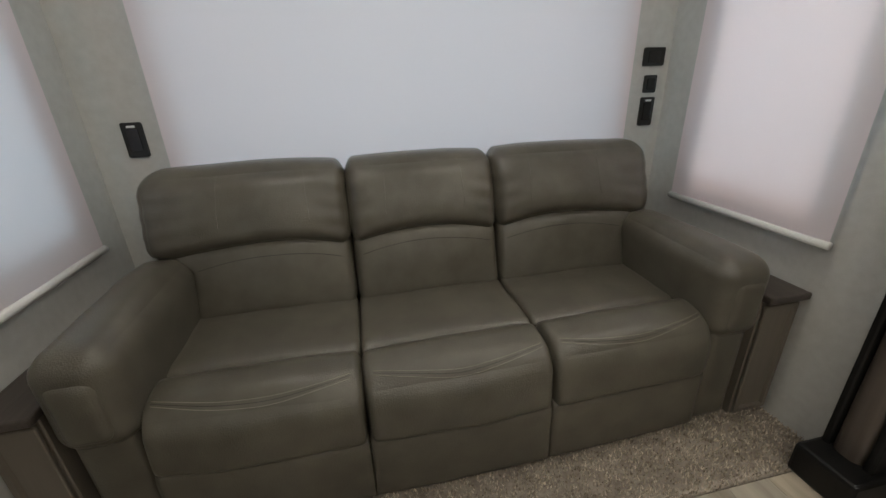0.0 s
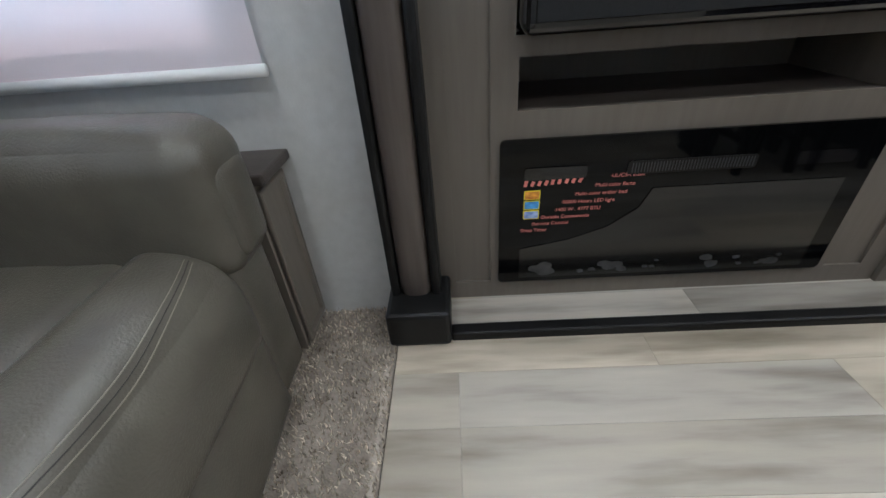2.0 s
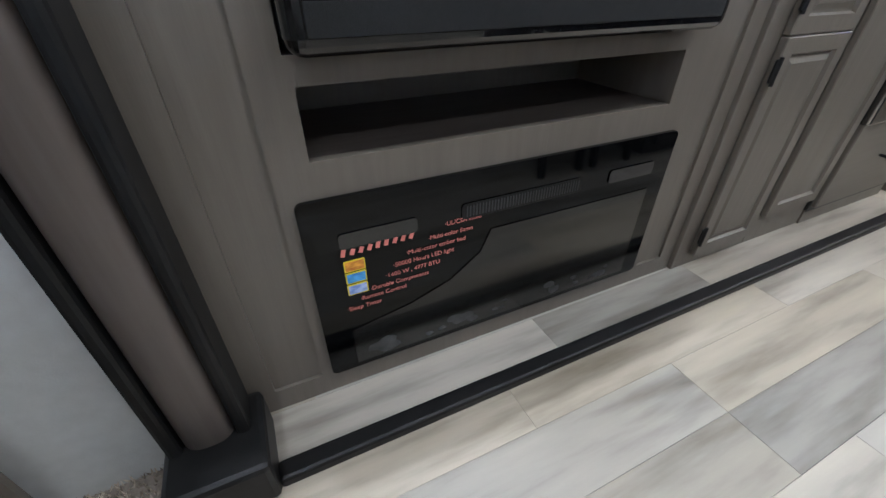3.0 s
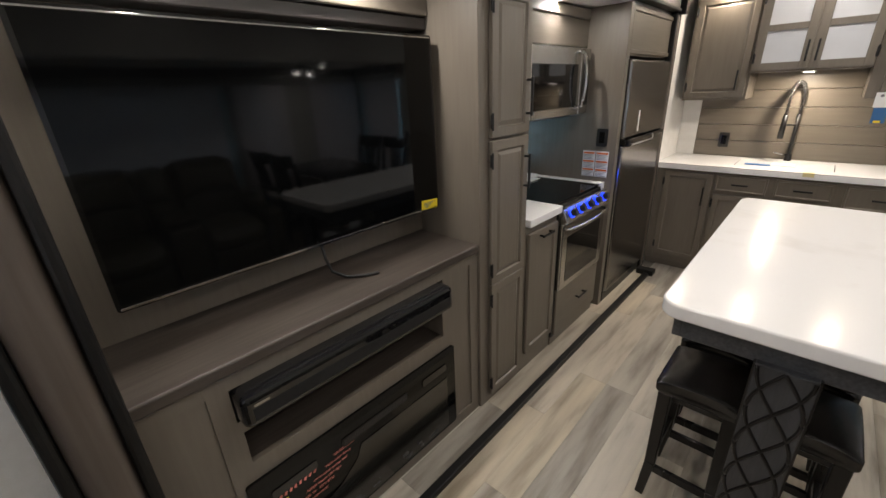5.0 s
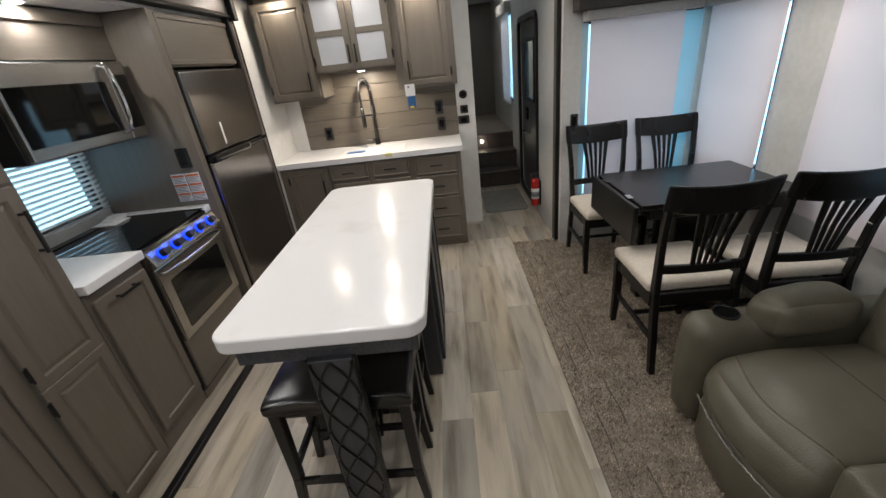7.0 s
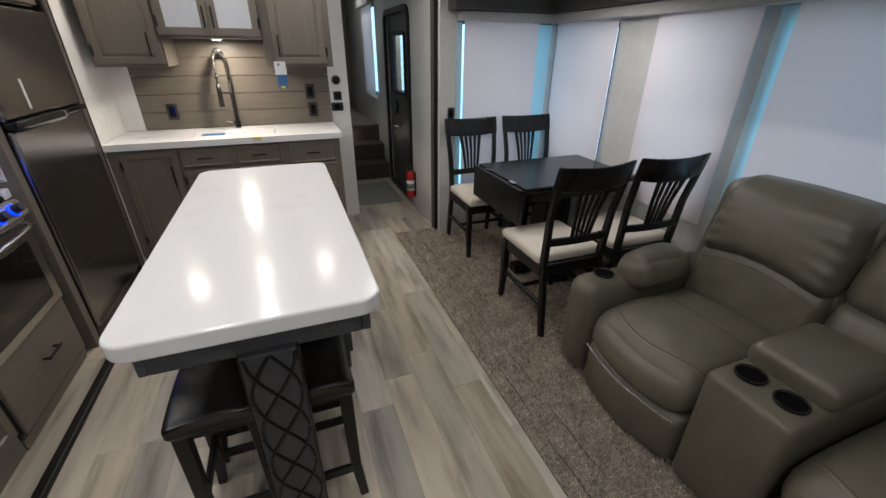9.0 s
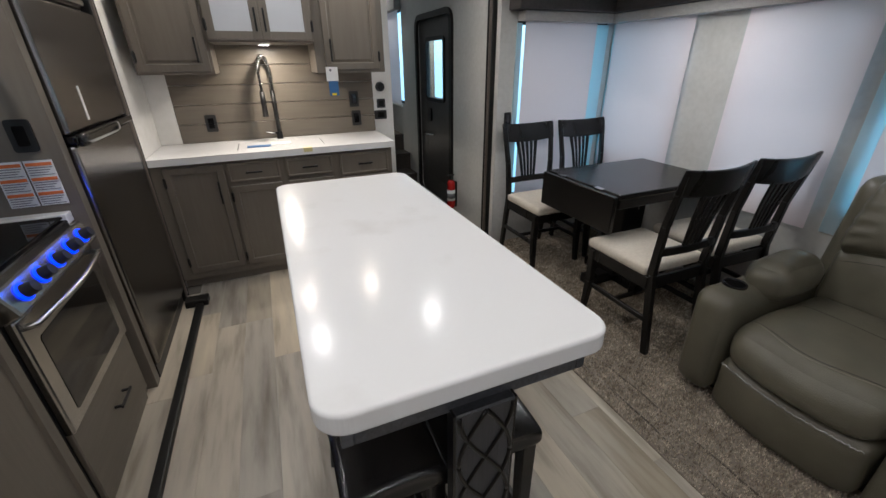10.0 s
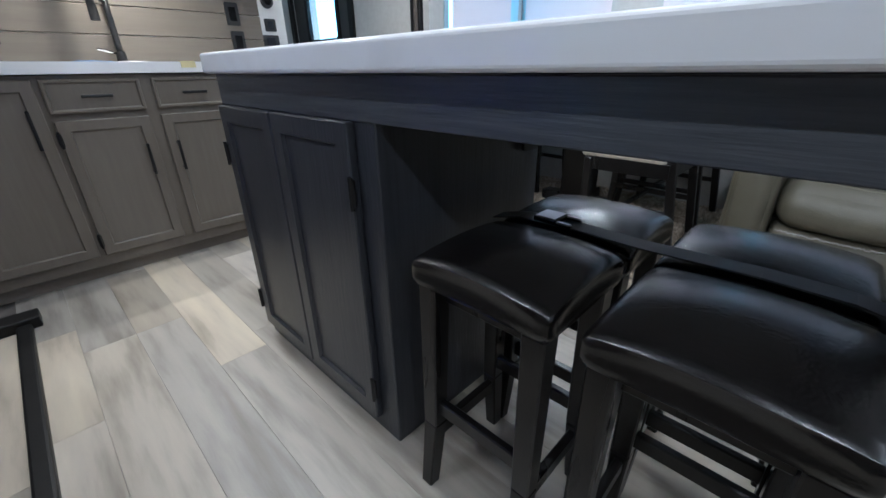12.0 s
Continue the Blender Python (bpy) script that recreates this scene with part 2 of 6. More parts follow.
def rod(p, q, r, r2=None, seg=14, bm=None):
    """A round bar from p to q, tapered to r2."""
    tmp = bmesh.new()
    p, q = Vector(p), Vector(q)
    bmesh.ops.create_cone(tmp, cap_ends=True, segments=seg, radius1=r, radius2=r if r2 is None else r2, depth=(q - p).length)
    tmp.transform(Matrix.Translation((p + q) / 2) @ (q - p).to_track_quat("Z", "Y").to_matrix().to_4x4())
    return merge(bm, tmp)


def beam(p, q, w, d, w2=None, d2=None, bm=None, side=(1, 0, 0), bev=0.003):
    """A square bar from p to q; w along side, d across; tapered to w2, d2."""
    p, q, s = Vector(p), Vector(q), Vector(side)
    a = (q - p).normalized()
    t = a.cross(s).normalized()
    s = t.cross(a).normalized()
    tmp = bmesh.new()
    vs = []
    for c, ww, dd in ((p, w, d), (q, w2 or w, d2 or d)):
        for i, j in ((-1, -1), (1, -1), (1, 1), (-1, 1)):
            vs.append(tmp.verts.new(c + s * (i * ww / 2) + t * (j * dd / 2)))
    for f in ((3, 2, 1, 0), (4, 5, 6, 7), (0, 1, 5, 4), (1, 2, 6, 5), (2, 3, 7, 6), (3, 0, 4, 7)):
        tmp.faces.new([vs[i] for i in f])
    if bev:
        bmesh.ops.bevel(tmp, geom=tmp.edges[:], offset=bev, segments=1, affect="EDGES", profile=0.5, clamp_overlap=True)
    return merge(bm, tmp)


def soft(x0, x1, y0, y1, z0, z1, r=0.05, puff=(0, 0, 0), n=14, wob=0.0, seed=0, bend=None, bm=None):
    """A stuffed block: round edges of radius r (one, or one for each axis), faces swollen by puff along x, y and z, slightly uneven."""
    tmp = bmesh.new()
    bmesh.ops.create_cube(tmp, size=2.0)
    bmesh.ops.subdivide_edges(tmp, edges=tmp.edges[:], cuts=n, use_grid_fill=True)
    c = Vector(((x0 + x1) / 2, (y0 + y1) / 2, (z0 + z1) / 2))
    h = Vector((abs(x1 - x0) / 2, abs(y1 - y0) / 2, abs(z1 - z0) / 2))
    rr = [min(r[i] if isinstance(r, tuple) else r, h[i] * 0.98) for i in range(3)]
    for v in tmp.verts:
        u = [math.copysign(abs(math.sin(a * math.pi / 2)) ** 0.9, a) for a in v.co]
        p = Vector((u[0] * h[0], u[1] * h[1], u[2] * h[2]))
        q = Vector([max(-h[i] + rr[i], min(h[i] - rr[i], p[i])) for i in range(3)])
        d = Vector([(p[i] - q[i]) / rr[i] for i in range(3)])
        if d.length > 1e-6:
            d.normalize()
        o = Vector([q[i] + d[i] * rr[i] for i in range(3)])
        for i in range(3):
            j, k = (i + 1) % 3, (i + 2) % 3
            if puff[i]:
                o[i] += math.copysign(1, u[i]) * abs(u[i]) ** 2 * puff[i] * (1 - u[j] ** 2) * (1 - u[k] ** 2)
        if wob:
            nn = noise.noise_vector(o * 7 + Vector((seed * 3.1, seed, 0)))
            o += nn * wob
        w = o + c
        if bend:
            w = Vector(bend(w.x, w.y, w.z))
        v.co = w
    return merge(bm, tmp)


def plate(w, h, t, r, seg=6):
    """A rounded plate in the xz plane: centred, front at y = 0, back at y = t."""
    bm = bmesh.new()
    pts = []
    for cx, cz, a0 in ((w / 2 - r, h / 2 - r, 0), (-w / 2 + r, h / 2 - r, 90), (-w / 2 + r, -h / 2 + r, 180), (w / 2 - r, -h / 2 + r, 270)):
        for i in range(seg + 1):
            a = radians(a0 + 90 * i / seg)
            pts.append((cx + r * math.cos(a), cz + r * math.sin(a)))
    f = bm.faces.new([bm.verts.new((x, 0, z)) for x, z in pts])
    if f.calc_area() and f.normal.y > 0:
        f.normal_flip()
    ex = bmesh.ops.extrude_face_region(bm, geom=[f])
    bmesh.ops.translate(bm, vec=(0, t, 0), verts=[e for e in ex["geom"] if isinstance(e, bmesh.types.BMVert)])
    bmesh.ops.recalc_face_normals(bm, faces=bm.faces[:])
    return bm


def tube(points, r, seg=10, bm=None):
    """A round tube through the given points."""
    tmp = bmesh.new()
    rings = []
    pts = [Vector(p) for p in points]
    for i, p in enumerate(pts):
        a = (pts[min(i + 1, len(pts) - 1)] - pts[max(i - 1, 0)]).normalized()
        s = a.cross(Vector((0.31, 0.2, 0.93)))
        if s.length < 0.1:
            s = a.cross(Vector((1, 0, 0)))
        s.normalize()
        t = a.cross(s)
        rings.append([tmp.verts.new(p + (s * math.cos(k * 2 * math.pi / seg) + t * math.sin(k * 2 * math.pi / seg)) * r) for k in range(seg)])
    for a, b in zip(rings, rings[1:]):
        for k in range(seg):
            tmp.faces.new((a[k], a[(k + 1) % seg], b[(k + 1) % seg], b[k]))
    tmp.faces.new(rings[0][::-1])
    tmp.faces.new(rings[-1])
    bmesh.ops.recalc_face_normals(tmp, faces=tmp.faces[:])
    return merge(bm, tmp)


def thing(name, at, label, category, group="", kind=""):
    """An empty at the base of a thing."""
    e = new(name)
    e.empty_display_size = 0.05
    e.location = at
    return tagged(e, label, category, group, kind)


def part(name, bm, material, parent=None, label="", m=None, smooth=False):
    """Links a bmesh, given in world coordinates, as one mesh object under a thing or a part."""
    if m is not None:
        bm.transform(m)
    me = bpy.data.meshes.new(name)
    if smooth:
        for f in bm.faces:
            f.smooth = True
    bm.to_mesh(me)
    bm.free()
    me.materials.append(material)
    ob = new(name, me)
    if parent is not None:
        ob.parent = parent
        base = Vector(parent.location)
        if parent.parent is not None:
            base = Vector((0, 0, 0))
        ob.matrix_parent_inverse = Matrix.Translation(-base)
    if label:
        tagged(ob, label)
    return ob


def mesh_thing(name, bm, material, label, category, group="", kind="", smooth=False):
    return tagged(part(name, bm, material, smooth=smooth), label, category, group, kind)


def setting(name, bm, material, label="", category=""):
    return tagged(part(name, bm, material), label or name.replace("_", " "), category or name.split("_")[0], kind="structure")


def wall_with(name, axis, at, thick, a0, a1, z0, z1, holes, material, label):
    """A wall across axis 'x' or 'y' at its inner face, thick outwards, with openings (a0, a1, z0, z1) through it."""
    cuts_a = sorted({a0, a1, *[h[0] for h in holes], *[h[1] for h in holes]})
    cuts_z = sorted({z0, z1, *[h[2] for h in holes], *[h[3] for h in holes]})
    bm = bmesh.new()
    for i in range(len(cuts_a) - 1):
        for j in range(len(cuts_z) - 1):
            ca, cz = (cuts_a[i] + cuts_a[i + 1]) / 2, (cuts_z[j] + cuts_z[j + 1]) / 2
            if any(h[0] < ca < h[1] and h[2] < cz < h[3] for h in holes):
                continue
            if axis == "x":
                box(at, at + thick, cuts_a[i], cuts_a[i + 1], cuts_z[j], cuts_z[j + 1], bm=bm)
            else:
                box(cuts_a[i], cuts_a[i + 1], at, at + thick, cuts_z[j], cuts_z[j + 1], bm=bm)
    bmesh.ops.remove_doubles(bm, verts=bm.verts[:], dist=1e-5)
    bm.verts.index_update()
    seen, drop = {}, []
    for f in bm.faces:
        seen.setdefault(tuple(sorted(v.index for v in f.verts)), []).append(f)
    for fs in seen.values():
        if len(fs) > 1:
            drop += fs
    bmesh.ops.delete(bm, geom=drop, context="FACES")
    return setting(name, bm, material, label, "wall")


# facing matrices: local front is -y, local x runs along the face
def face_px(x, y, z):
    """Front faces +x, local x runs along +y."""
    return pose(x, y, z, 0, 0, 90)


def face_my(x, y, z):
    """Front faces -y, local x runs along +x."""
    return pose(x, y, z)


def face_mx(x, y, z):
    """Front faces -x, local x runs along -y."""
    return pose(x, y, z, 0, 0, -90)


def door_leaf(w, h, t=0.02, stile=0.055, raised=True):
    """A framed cabinet door, from (0, 0, 0) to (w, t, h), its front at y = 0."""
    bm = box(0, w, 0, t, 0, h, 0.003, 1)
    front = max((f for f in bm.faces if f.normal.y < -0.9), key=lambda f: f.calc_area())
    bmesh.ops.inset_individual(bm, faces=[front], thickness=stile - 0.003, depth=0)
    bmesh.ops.inset_individual(bm, faces=[front], thickness=0.007, depth=-0.009)
    if raised:
        bmesh.ops.inset_individual(bm, faces=[front], thickness=0.008, depth=0)
        bmesh.ops.inset_individual(bm, faces=[front], thickness=0.020, depth=0.006)
    return bm


def pull(length, upright):
    """A black bar pull standing 28 mm proud of y = 0, centred."""
    bm = bmesh.new()
    a = length / 2
    for s in (-1, 1):
        p = (0, 0.004, s * (a - 0.012)) if upright else (s * (a - 0.012), 0.004, 0)
        q = (p[0], -0.026, p[2])
        beam(p, q, 0.010, 0.010, bm=bm, bev=0.002)
    if upright:
        box(-0.006, 0.006, -0.032, -0.023, -a, a, 0.003, 2, bm)
    else:
        box(-a, a, -0.032, -0.023, -0.006, 0.006, 0.003, 2, bm)
    return bm


def hinge():
    bm = box(-0.008, 0.008, -0.008, 0.002, -0.028, 0.028, 0.003, 1)
    rod((0, -0.008, -0.034), (0, -0.008, 0.034), 0.005, bm=bm, seg=8)
    return bm


def fit_door(parent, m, w, h, handle=None, hinges=None, raised=True, wood=None, name="door", stile=0.055):
    """A door leaf with its pull and hinges. handle: (x, z, length, upright). hinges: 'l' or 'r'."""
    leaf = part(name, door_leaf(w, h, raised=raised, stile=stile), wood or wood_up, parent, m=m)
    if handle:
        x, z, ln, up = handle
        part("handle", pull(ln, up), dark_iron, leaf, "black metal bar pull", m=m @ pose(x, 0, z))
    if hinges:
        hx = 0.0 if hinges == "l" else w
        for z in (h * 0.12, h * 0.88):
            part("hinge", hinge(), dark_iron, leaf, "black hinge", m=m @ pose(hx, 0.004, z))
    return leaf


XL, XR, YR = -1.235, 1.13, 0.165
CEIL = 2.32

# ---- structure ----
floor = setting("floor", box(XL - 0.75, 2.30, 0.0, 9.2, -0.10, -0.012), subfloor, "subfloor under grey-brown vinyl planks", "floor")
setting("ceiling", box(XL, XR, 0.0, 9.2, CEIL, CEIL + 0.06), ceiling_white, "white ceiling of the trailer with puck lamps", "ceiling")
setting("ceiling_left_slide", box(-1.96, XL - 0.03, 1.24, 5.02, 1.985, 2.04), ceiling_white, "white ceiling of the kitchen slide-out", "ceiling")
setting("ceiling_right_slide", box(XR + 0.03, 2.23, 1.2, 4.95, 1.862, 1.92), ceiling_white, "white ceiling of the dinette slide-out", "ceiling")

REAR_WIN = (-1.0, 0.85, 0.85, 1.85)
SIDE_L_WIN, SIDE_R_WIN = (0.42, 0.97, 0.78, 1.70), (0.42, 0.97, 0.78, 1.70)
wall_with("wall_rear", "y", YR, -0.06, XL - 0.06, XR + 0.06, 0, CEIL, [REAR_WIN], wall_paint, "grey-white rear wall behind the sofa")
wall_with("wall_left_rear", "x", XL, -0.06, YR, 1.20, 0, CEIL, [SIDE_L_WIN], wall_paint, "grey-white side wall with a window beside the sofa")
wall_with("wall_right_rear", "x", XR, 0.06, YR, 1.20, 0, CEIL, [SIDE_R_WIN], wall_paint, "grey-white side wall with a window beside the sofa")
setting("wall_left_header", box(XL - 0.06, XL, 1.20, 5.0, 2.04, CEIL), wall_paint, "grey-white header above the kitchen slide-out", "wall")
setting("wall_right_header", box(XR, XR + 0.06, 1.20, 5.0, 1.87, CEIL), wall_paint, "grey-white header above the dinette slide-out", "wall")
setting("wall_left_kitchen", box(XL - 0.06, XL, 5.0, 5.65, 0, CEIL), white_panel, "white side panel beside the sink counter", "wall")
setting("wall_kitchen", box(XL - 0.06, 0.52, 5.59, 5.65, 0, CEIL), white_panel, "white wall behind the sink counter", "wall")
DOOR_HOLE = (5.70, 6.60, 0.06, 1.86)
HALL_WIN = (7.15, 7.85, 0.98, 2.02)
wall_with("wall_right_front", "x", XR, 0.06, 5.0, 9.2, 0, CEIL, [DOOR_HOLE, HALL_WIN], wall_paint, "grey-white wall with the entry door")
setting("wall_hall_left", box(0.46, 0.52, 5.65, 9.2, 0, CEIL), wall_paint, "grey-white wall of the stair passage", "wall")
setting("wall_hall_end", box(0.46, XR + 0.06, 9.14, 9.2, 0, CEIL), wood_up, "brown panelled wall at the end of the passage", "wall")
# slide-out shells
SLIDE_WIN = (3.42, 4.00, 0.97, 1.40)
wall_with("wall_left_slide", "x", -1.90, -0.06, 1.24, 5.0, 0, 2.04, [SLIDE_WIN], wall_paint, "grey back wall of the kitchen slide-out")
setting("wall_left_slide_near", box(-1.96, XL, 1.24, 1.30, 0, 2.04), white_panel, "white end wall of the kitchen slide-out", "wall")
setting("wall_left_slide_far", box(-1.96, XL, 4.96, 5.02, 0, 2.04), white_panel, "white end wall of the kitchen slide-out", "wall")
BACK_WINS = [(4.150, 4.835, 0.72, 1.69), (3.212, 3.78, 0.72, 1.69), (1.55, 3.105, 0.72, 1.69)]
wall_with("wall_right_slide", "x", 2.16, 0.06, 1.20, 4.925, 0, 1.92, BACK_WINS, wall_paint, "grey-white back wall of the dinette slide-out with windows")
END_WIN = (1.272, 2.105, 0.40, 1.72)
wall_with("wall_right_slide_far", "y", 4.865, 0.06, XR, 2.22, 0, 1.92, [END_WIN], wall_paint, "grey-white end wall of the dinette slide-out with a window")
setting("wall_right_slide_near", box(XR, 2.22, 1.20, 1.26, 0, 1.92), wall_paint, "grey-white end wall of the dinette slide-out", "wall")


# ---- windows with roller blinds ----
def window(n, axis, at, out, hole, energy):
    """A dark window frame with a glass pane in a wall opening, and the daylight that falls through it."""
    a0, a1, z0, z1 = hole
    bm = bmesh.new()
    w = 0.03
    y0, y1 = at + out * 0.015, at + out * 0.05
    for b in ((a0, a1, z0, z0 + w), (a0, a1, z1 - w, z1), (a0, a0 + w, z0 + w, z1 - w), (a1 - w, a1, z0 + w, z1 - w)):
        if axis == "x":
            box(min(y0, y1), max(y0, y1), b[0], b[1], b[2], b[3], 0.002, 1, bm)
        else:
            box(b[0], b[1], min(y0, y1), max(y0, y1), b[2], b[3], 0.002, 1, bm)
    win = tagged(new("window_%d" % n), "dark-framed window with clear glass behind a roller blind", "window", kind="structure")
    ym = at + out * 0.03
    win.location = (ym, (a0 + a1) / 2, z0) if axis == "x" else ((a0 + a1) / 2, ym, z0)
    part("window_frame", bm, black_plastic, win)
    g = (box(ym - 0.002, ym + 0.002, a0 + w, a1 - w, z0 + w, z1 - w) if axis == "x" else box(a0 + w, a1 - w, ym - 0.002, ym + 0.002, z0 + w, z1 - w))
    pane = part("pane", g, clear_glass, win)
    pane.visible_shadow = False
    if energy:
        c = ((at + out * 0.075, (a0 + a1) / 2, (z0 + z1) / 2) if axis == "x" else ((a0 + a1) / 2, at + out * 0.075, (z0 + z1) / 2))
        d = (-out, 0, 0) if axis == "x" else (0, -out, 0)
        lamp("window_daylight", "AREA", look(c, Vector(c) + Vector(d)), energy, DAY, a1 - a0 - 0.02, z1 - z0 - 0.02)
    return win


def blind(axis, at, inn, a0, a1, z0, z1, label="white roller blind pulled down over a window", rail=True):
    """A roller blind hanging inn metres inside a wall: cloth with a white bottom rail."""
    p = at + inn
    base = (p, (a0 + a1) / 2, z0) if axis == "x" else ((a0 + a1) / 2, p, z0)
    e = thing("roller_blind", base, label, "blind", "roller blinds")
    bm = bmesh.new()
    na, nz = 12, 16
    rows = []
    for j in range(nz + 1):
        row = []
        for i in range(na + 1):
            a, z = a0 + (a1 - a0) * i / na, z0 + (z1 - z0) * j / nz
            o = 0.0025 * math.sin(3.1 * i / na * math.pi + j * 0.12) * (1 - j / nz)
            row.append(bm.verts.new((p + o, a, z) if axis == "x" else (a, p + o, z)))
        rows.append(row)
    for j in range(nz):
        for i in range(na):
            bm.faces.new((rows[j][i], rows[j][i + 1], rows[j + 1][i + 1], rows[j + 1][i]))
    part("cloth", bm, cloth_blind, e, smooth=True)
    if rail:
        q = (p, a0 - 0.004, z0), (p, a1 + 0.004, z0)
        if axis == "y":
            q = (a0 - 0.004, p, z0), (a1 + 0.004, p, z0)
        part("bottom_rail", rod(q[0], q[1], 0.013), white_plastic, e, "white rounded bottom rail", smooth=True)
    return e


window(1, "y", YR, -1, REAR_WIN, 16)
window(2, "x", XL, -1, SIDE_L_WIN, 5.2)
window(3, "x", XR, 1, SIDE_R_WIN, 5.2)
for i, h in enumerate(BACK_WINS):
    window(4 + i, "x", 2.16, 1, h, 8.6 * (h[1] - h[0]) * (h[3] - h[2]))
window(7, "y", 4.865, 1, END_WIN, 5.5)
window(8, "x", XR, 1, HALL_WIN, 5)
window(9, "x", -1.90, -1, SLIDE_WIN, 1.7)
blind("y", YR, 0.03, -1.032, 0.88, 0.70, 1.95, "wide white roller blind behind the sofa")
blind("x", XL, 0.03, 0.355, 1.022, 0.70, 1.80, "white roller blind with a rail beside the sofa")
blind("x", XR, -0.03, 0.355, 1.022, 0.70, 1.80, "white roller blind with a rail beside the sofa")
blind("x", 2.16, -0.042, 4.118, 4.80, 0.60, 1.71, rail=False, label="white roller blind behind the dining table")
blind("x", 2.16, -0.042, 3.180, 3.79, 0.60, 1.71, rail=False, label="white roller blind behind the dining chairs")
blind("x", 2.16, -0.042, 1.50, 3.032, 0.60, 1.71, rail=False, label="wide white roller blind behind the recliner loveseat")
blind("y", 4.865, -0.042, 1.308, 1.955, 0.30, 1.71, rail=False, label="white roller blind on the slide-out end wall")


def spill_strip(axis, at, inn, a0, a1, z0, z1):
    """An added thin translucent strip beside a blind; it stands in for daylight spilling onto the wall."""
    b = sorted((at, at + inn))
    bm = box(b[0], b[1], a0, a1, z0, z1, 0.001, 1) if axis == "x" else box(a0, a1, b[0], b[1], z0, z1, 0.001, 1)
    ob = part("spill_strip", bm, cloth_spill)
    tagged(ob, "added milky strip that paints daylight spill beside a window blind", "seal strip", kind="structure")


spill_strip("x", 2.156, -0.006, 3.045, 3.125, 0.60, 1.70)
spill_strip("y", 4.861, -0.006, 1.262, 1.305, 0.35, 1.70)
spill_strip("y", 4.861, -0.006, 1.965, 2.100, 0.35, 1.70)
spill_strip("x", 2.156, -0.006, 4.805, 4.855, 0.60, 1.70)
blind("x", XR, -0.03, 7.18, 7.82, 0.96, 2.04, "white roller blind in the stair passage")
mesh_thing("blind_cassette", box(XR - 0.085, XR - 0.002, 7.13, 7.87, 2.0, 2.11, 0.008, 2), valance_grey, "grey blind cassette above the passage window", "cassette")

# fascia and valance around the dinette slide
fa = bmesh.new()
box(2.015, 2.16, 1.26, 4.865, 1.772, 1.860, 0.004, 1, fa)
box(XR + 0.06, 2.015, 4.715, 4.865, 1.772, 1.860, 0.004, 1, fa)
tagged(part("slide_fascia", fa, fascia_dark), "dark taupe fascia above the window valance", "fascia", kind="structure")
va = bmesh.new()
box(2.05, 2.155, 1.27, 4.775, 1.706, 1.769, 0.006, 2, va)
box(XR + 0.13, 2.047, 4.76, 4.86, 1.706, 1.769, 0.006, 2, va)
tagged(part("valance", va, valance_grey), "light grey woven window valance", "valance", kind="structure")


# slide-out columns, header trims and floor strip
def column(y0, y1, xs, x_in, base_h=0.10):
    e = thing("slide_column", (x_in, (y0 + y1) / 2, 0), "brown rounded slide-out column with black edges", "column", "slide-out columns", "structure")
    part("shaft", soft(min(x_in, xs), max(x_in, xs), y0 + 0.012, y1 - 0.012, base_h - 0.02, 2.0, 0.035, n=10), trim_brown, e, smooth=True)
    for y in (y0, y1):
        part("edge_strip", box(min(x_in, xs) + 0.004, max(x_in, xs) - 0.004, y - 0.012, y + 0.012, base_h - 0.02, 2.0, 0.008, 2), trim_black, e, "black edge strip")
    return e


c1 = column(1.222, 1.335, XL - 0.02, XL + 0.075)
part("base_block", box(XL - 0.02, -1.078, 1.20, 1.372, 0.0, 0.112, 0.012, 2), trim_black, c1, "black base block")
column(4.875, 4.95, XL - 0.02, XL + 0.035, 0.02)
column(4.93, 5.0, XR + 0.02, XR - 0.035, 0.02)
column(1.20, 1.30, XR + 0.02, XR - 0.045, 0.02)
st = box(-1.138, -1.094, 1.37, 4.78, -0.005, 0.026, 0.008, 2)
e = thing("floor_strip", (-1.14, 3.1, 0), "black rubber strip along the slide-out edge on the floor", "floor strip", kind="structure")
part("strip", st, trim_black, e)
part("end_block", box(-1.20, -1.066, 4.76, 4.85, 0, 0.045, 0.006, 2), trim_black, e, "black end block")
e = thing("slide_header_trim", (XL, 3.1, 2.0), "brown moulded header trim above the kitchen slide-out", "trim", kind="structure")
part("moulding", box(XL - 0.02, XL + 0.035, 1.22, 4.89, 2.02, 2.12, 0.012, 3), trim_brown, e)
for z in (2.00, 2.118):
    part("bead", box(XL - 0.02, XL + 0.048, 1.22, 4.89, z, z + 0.02, 0.006, 2), trim_black, e, "black bead")
part("end_block", box(XL - 0.02, XL + 0.075, 4.89, 4.945, 1.985, 2.155, 0.006, 2), trim_black, e, "black end block")

# ---- ceiling puck lamps ----
def puck(x, y, z, energy, color=NEUTRAL, r=0.030, label="small round ceiling puck lamp, lit", group="ceiling lamps"):
    e = thing("puck_lamp", (x, y, z), label, "lamp", group)
    part("ring", rod((x, y, z - 0.008), (x, y, z), r + 0.012, r + 0.014, 24), white_plastic, e, smooth=False)
    part("lens", rod((x, y, z - 0.011), (x, y, z - 0.008), r, r, 24), puck_glow, e, "glowing lens")
    lamp("puck_light", "AREA", look((x, y, z - 0.02), (x, y, z - 1)), energy, color, 1.3 * r)


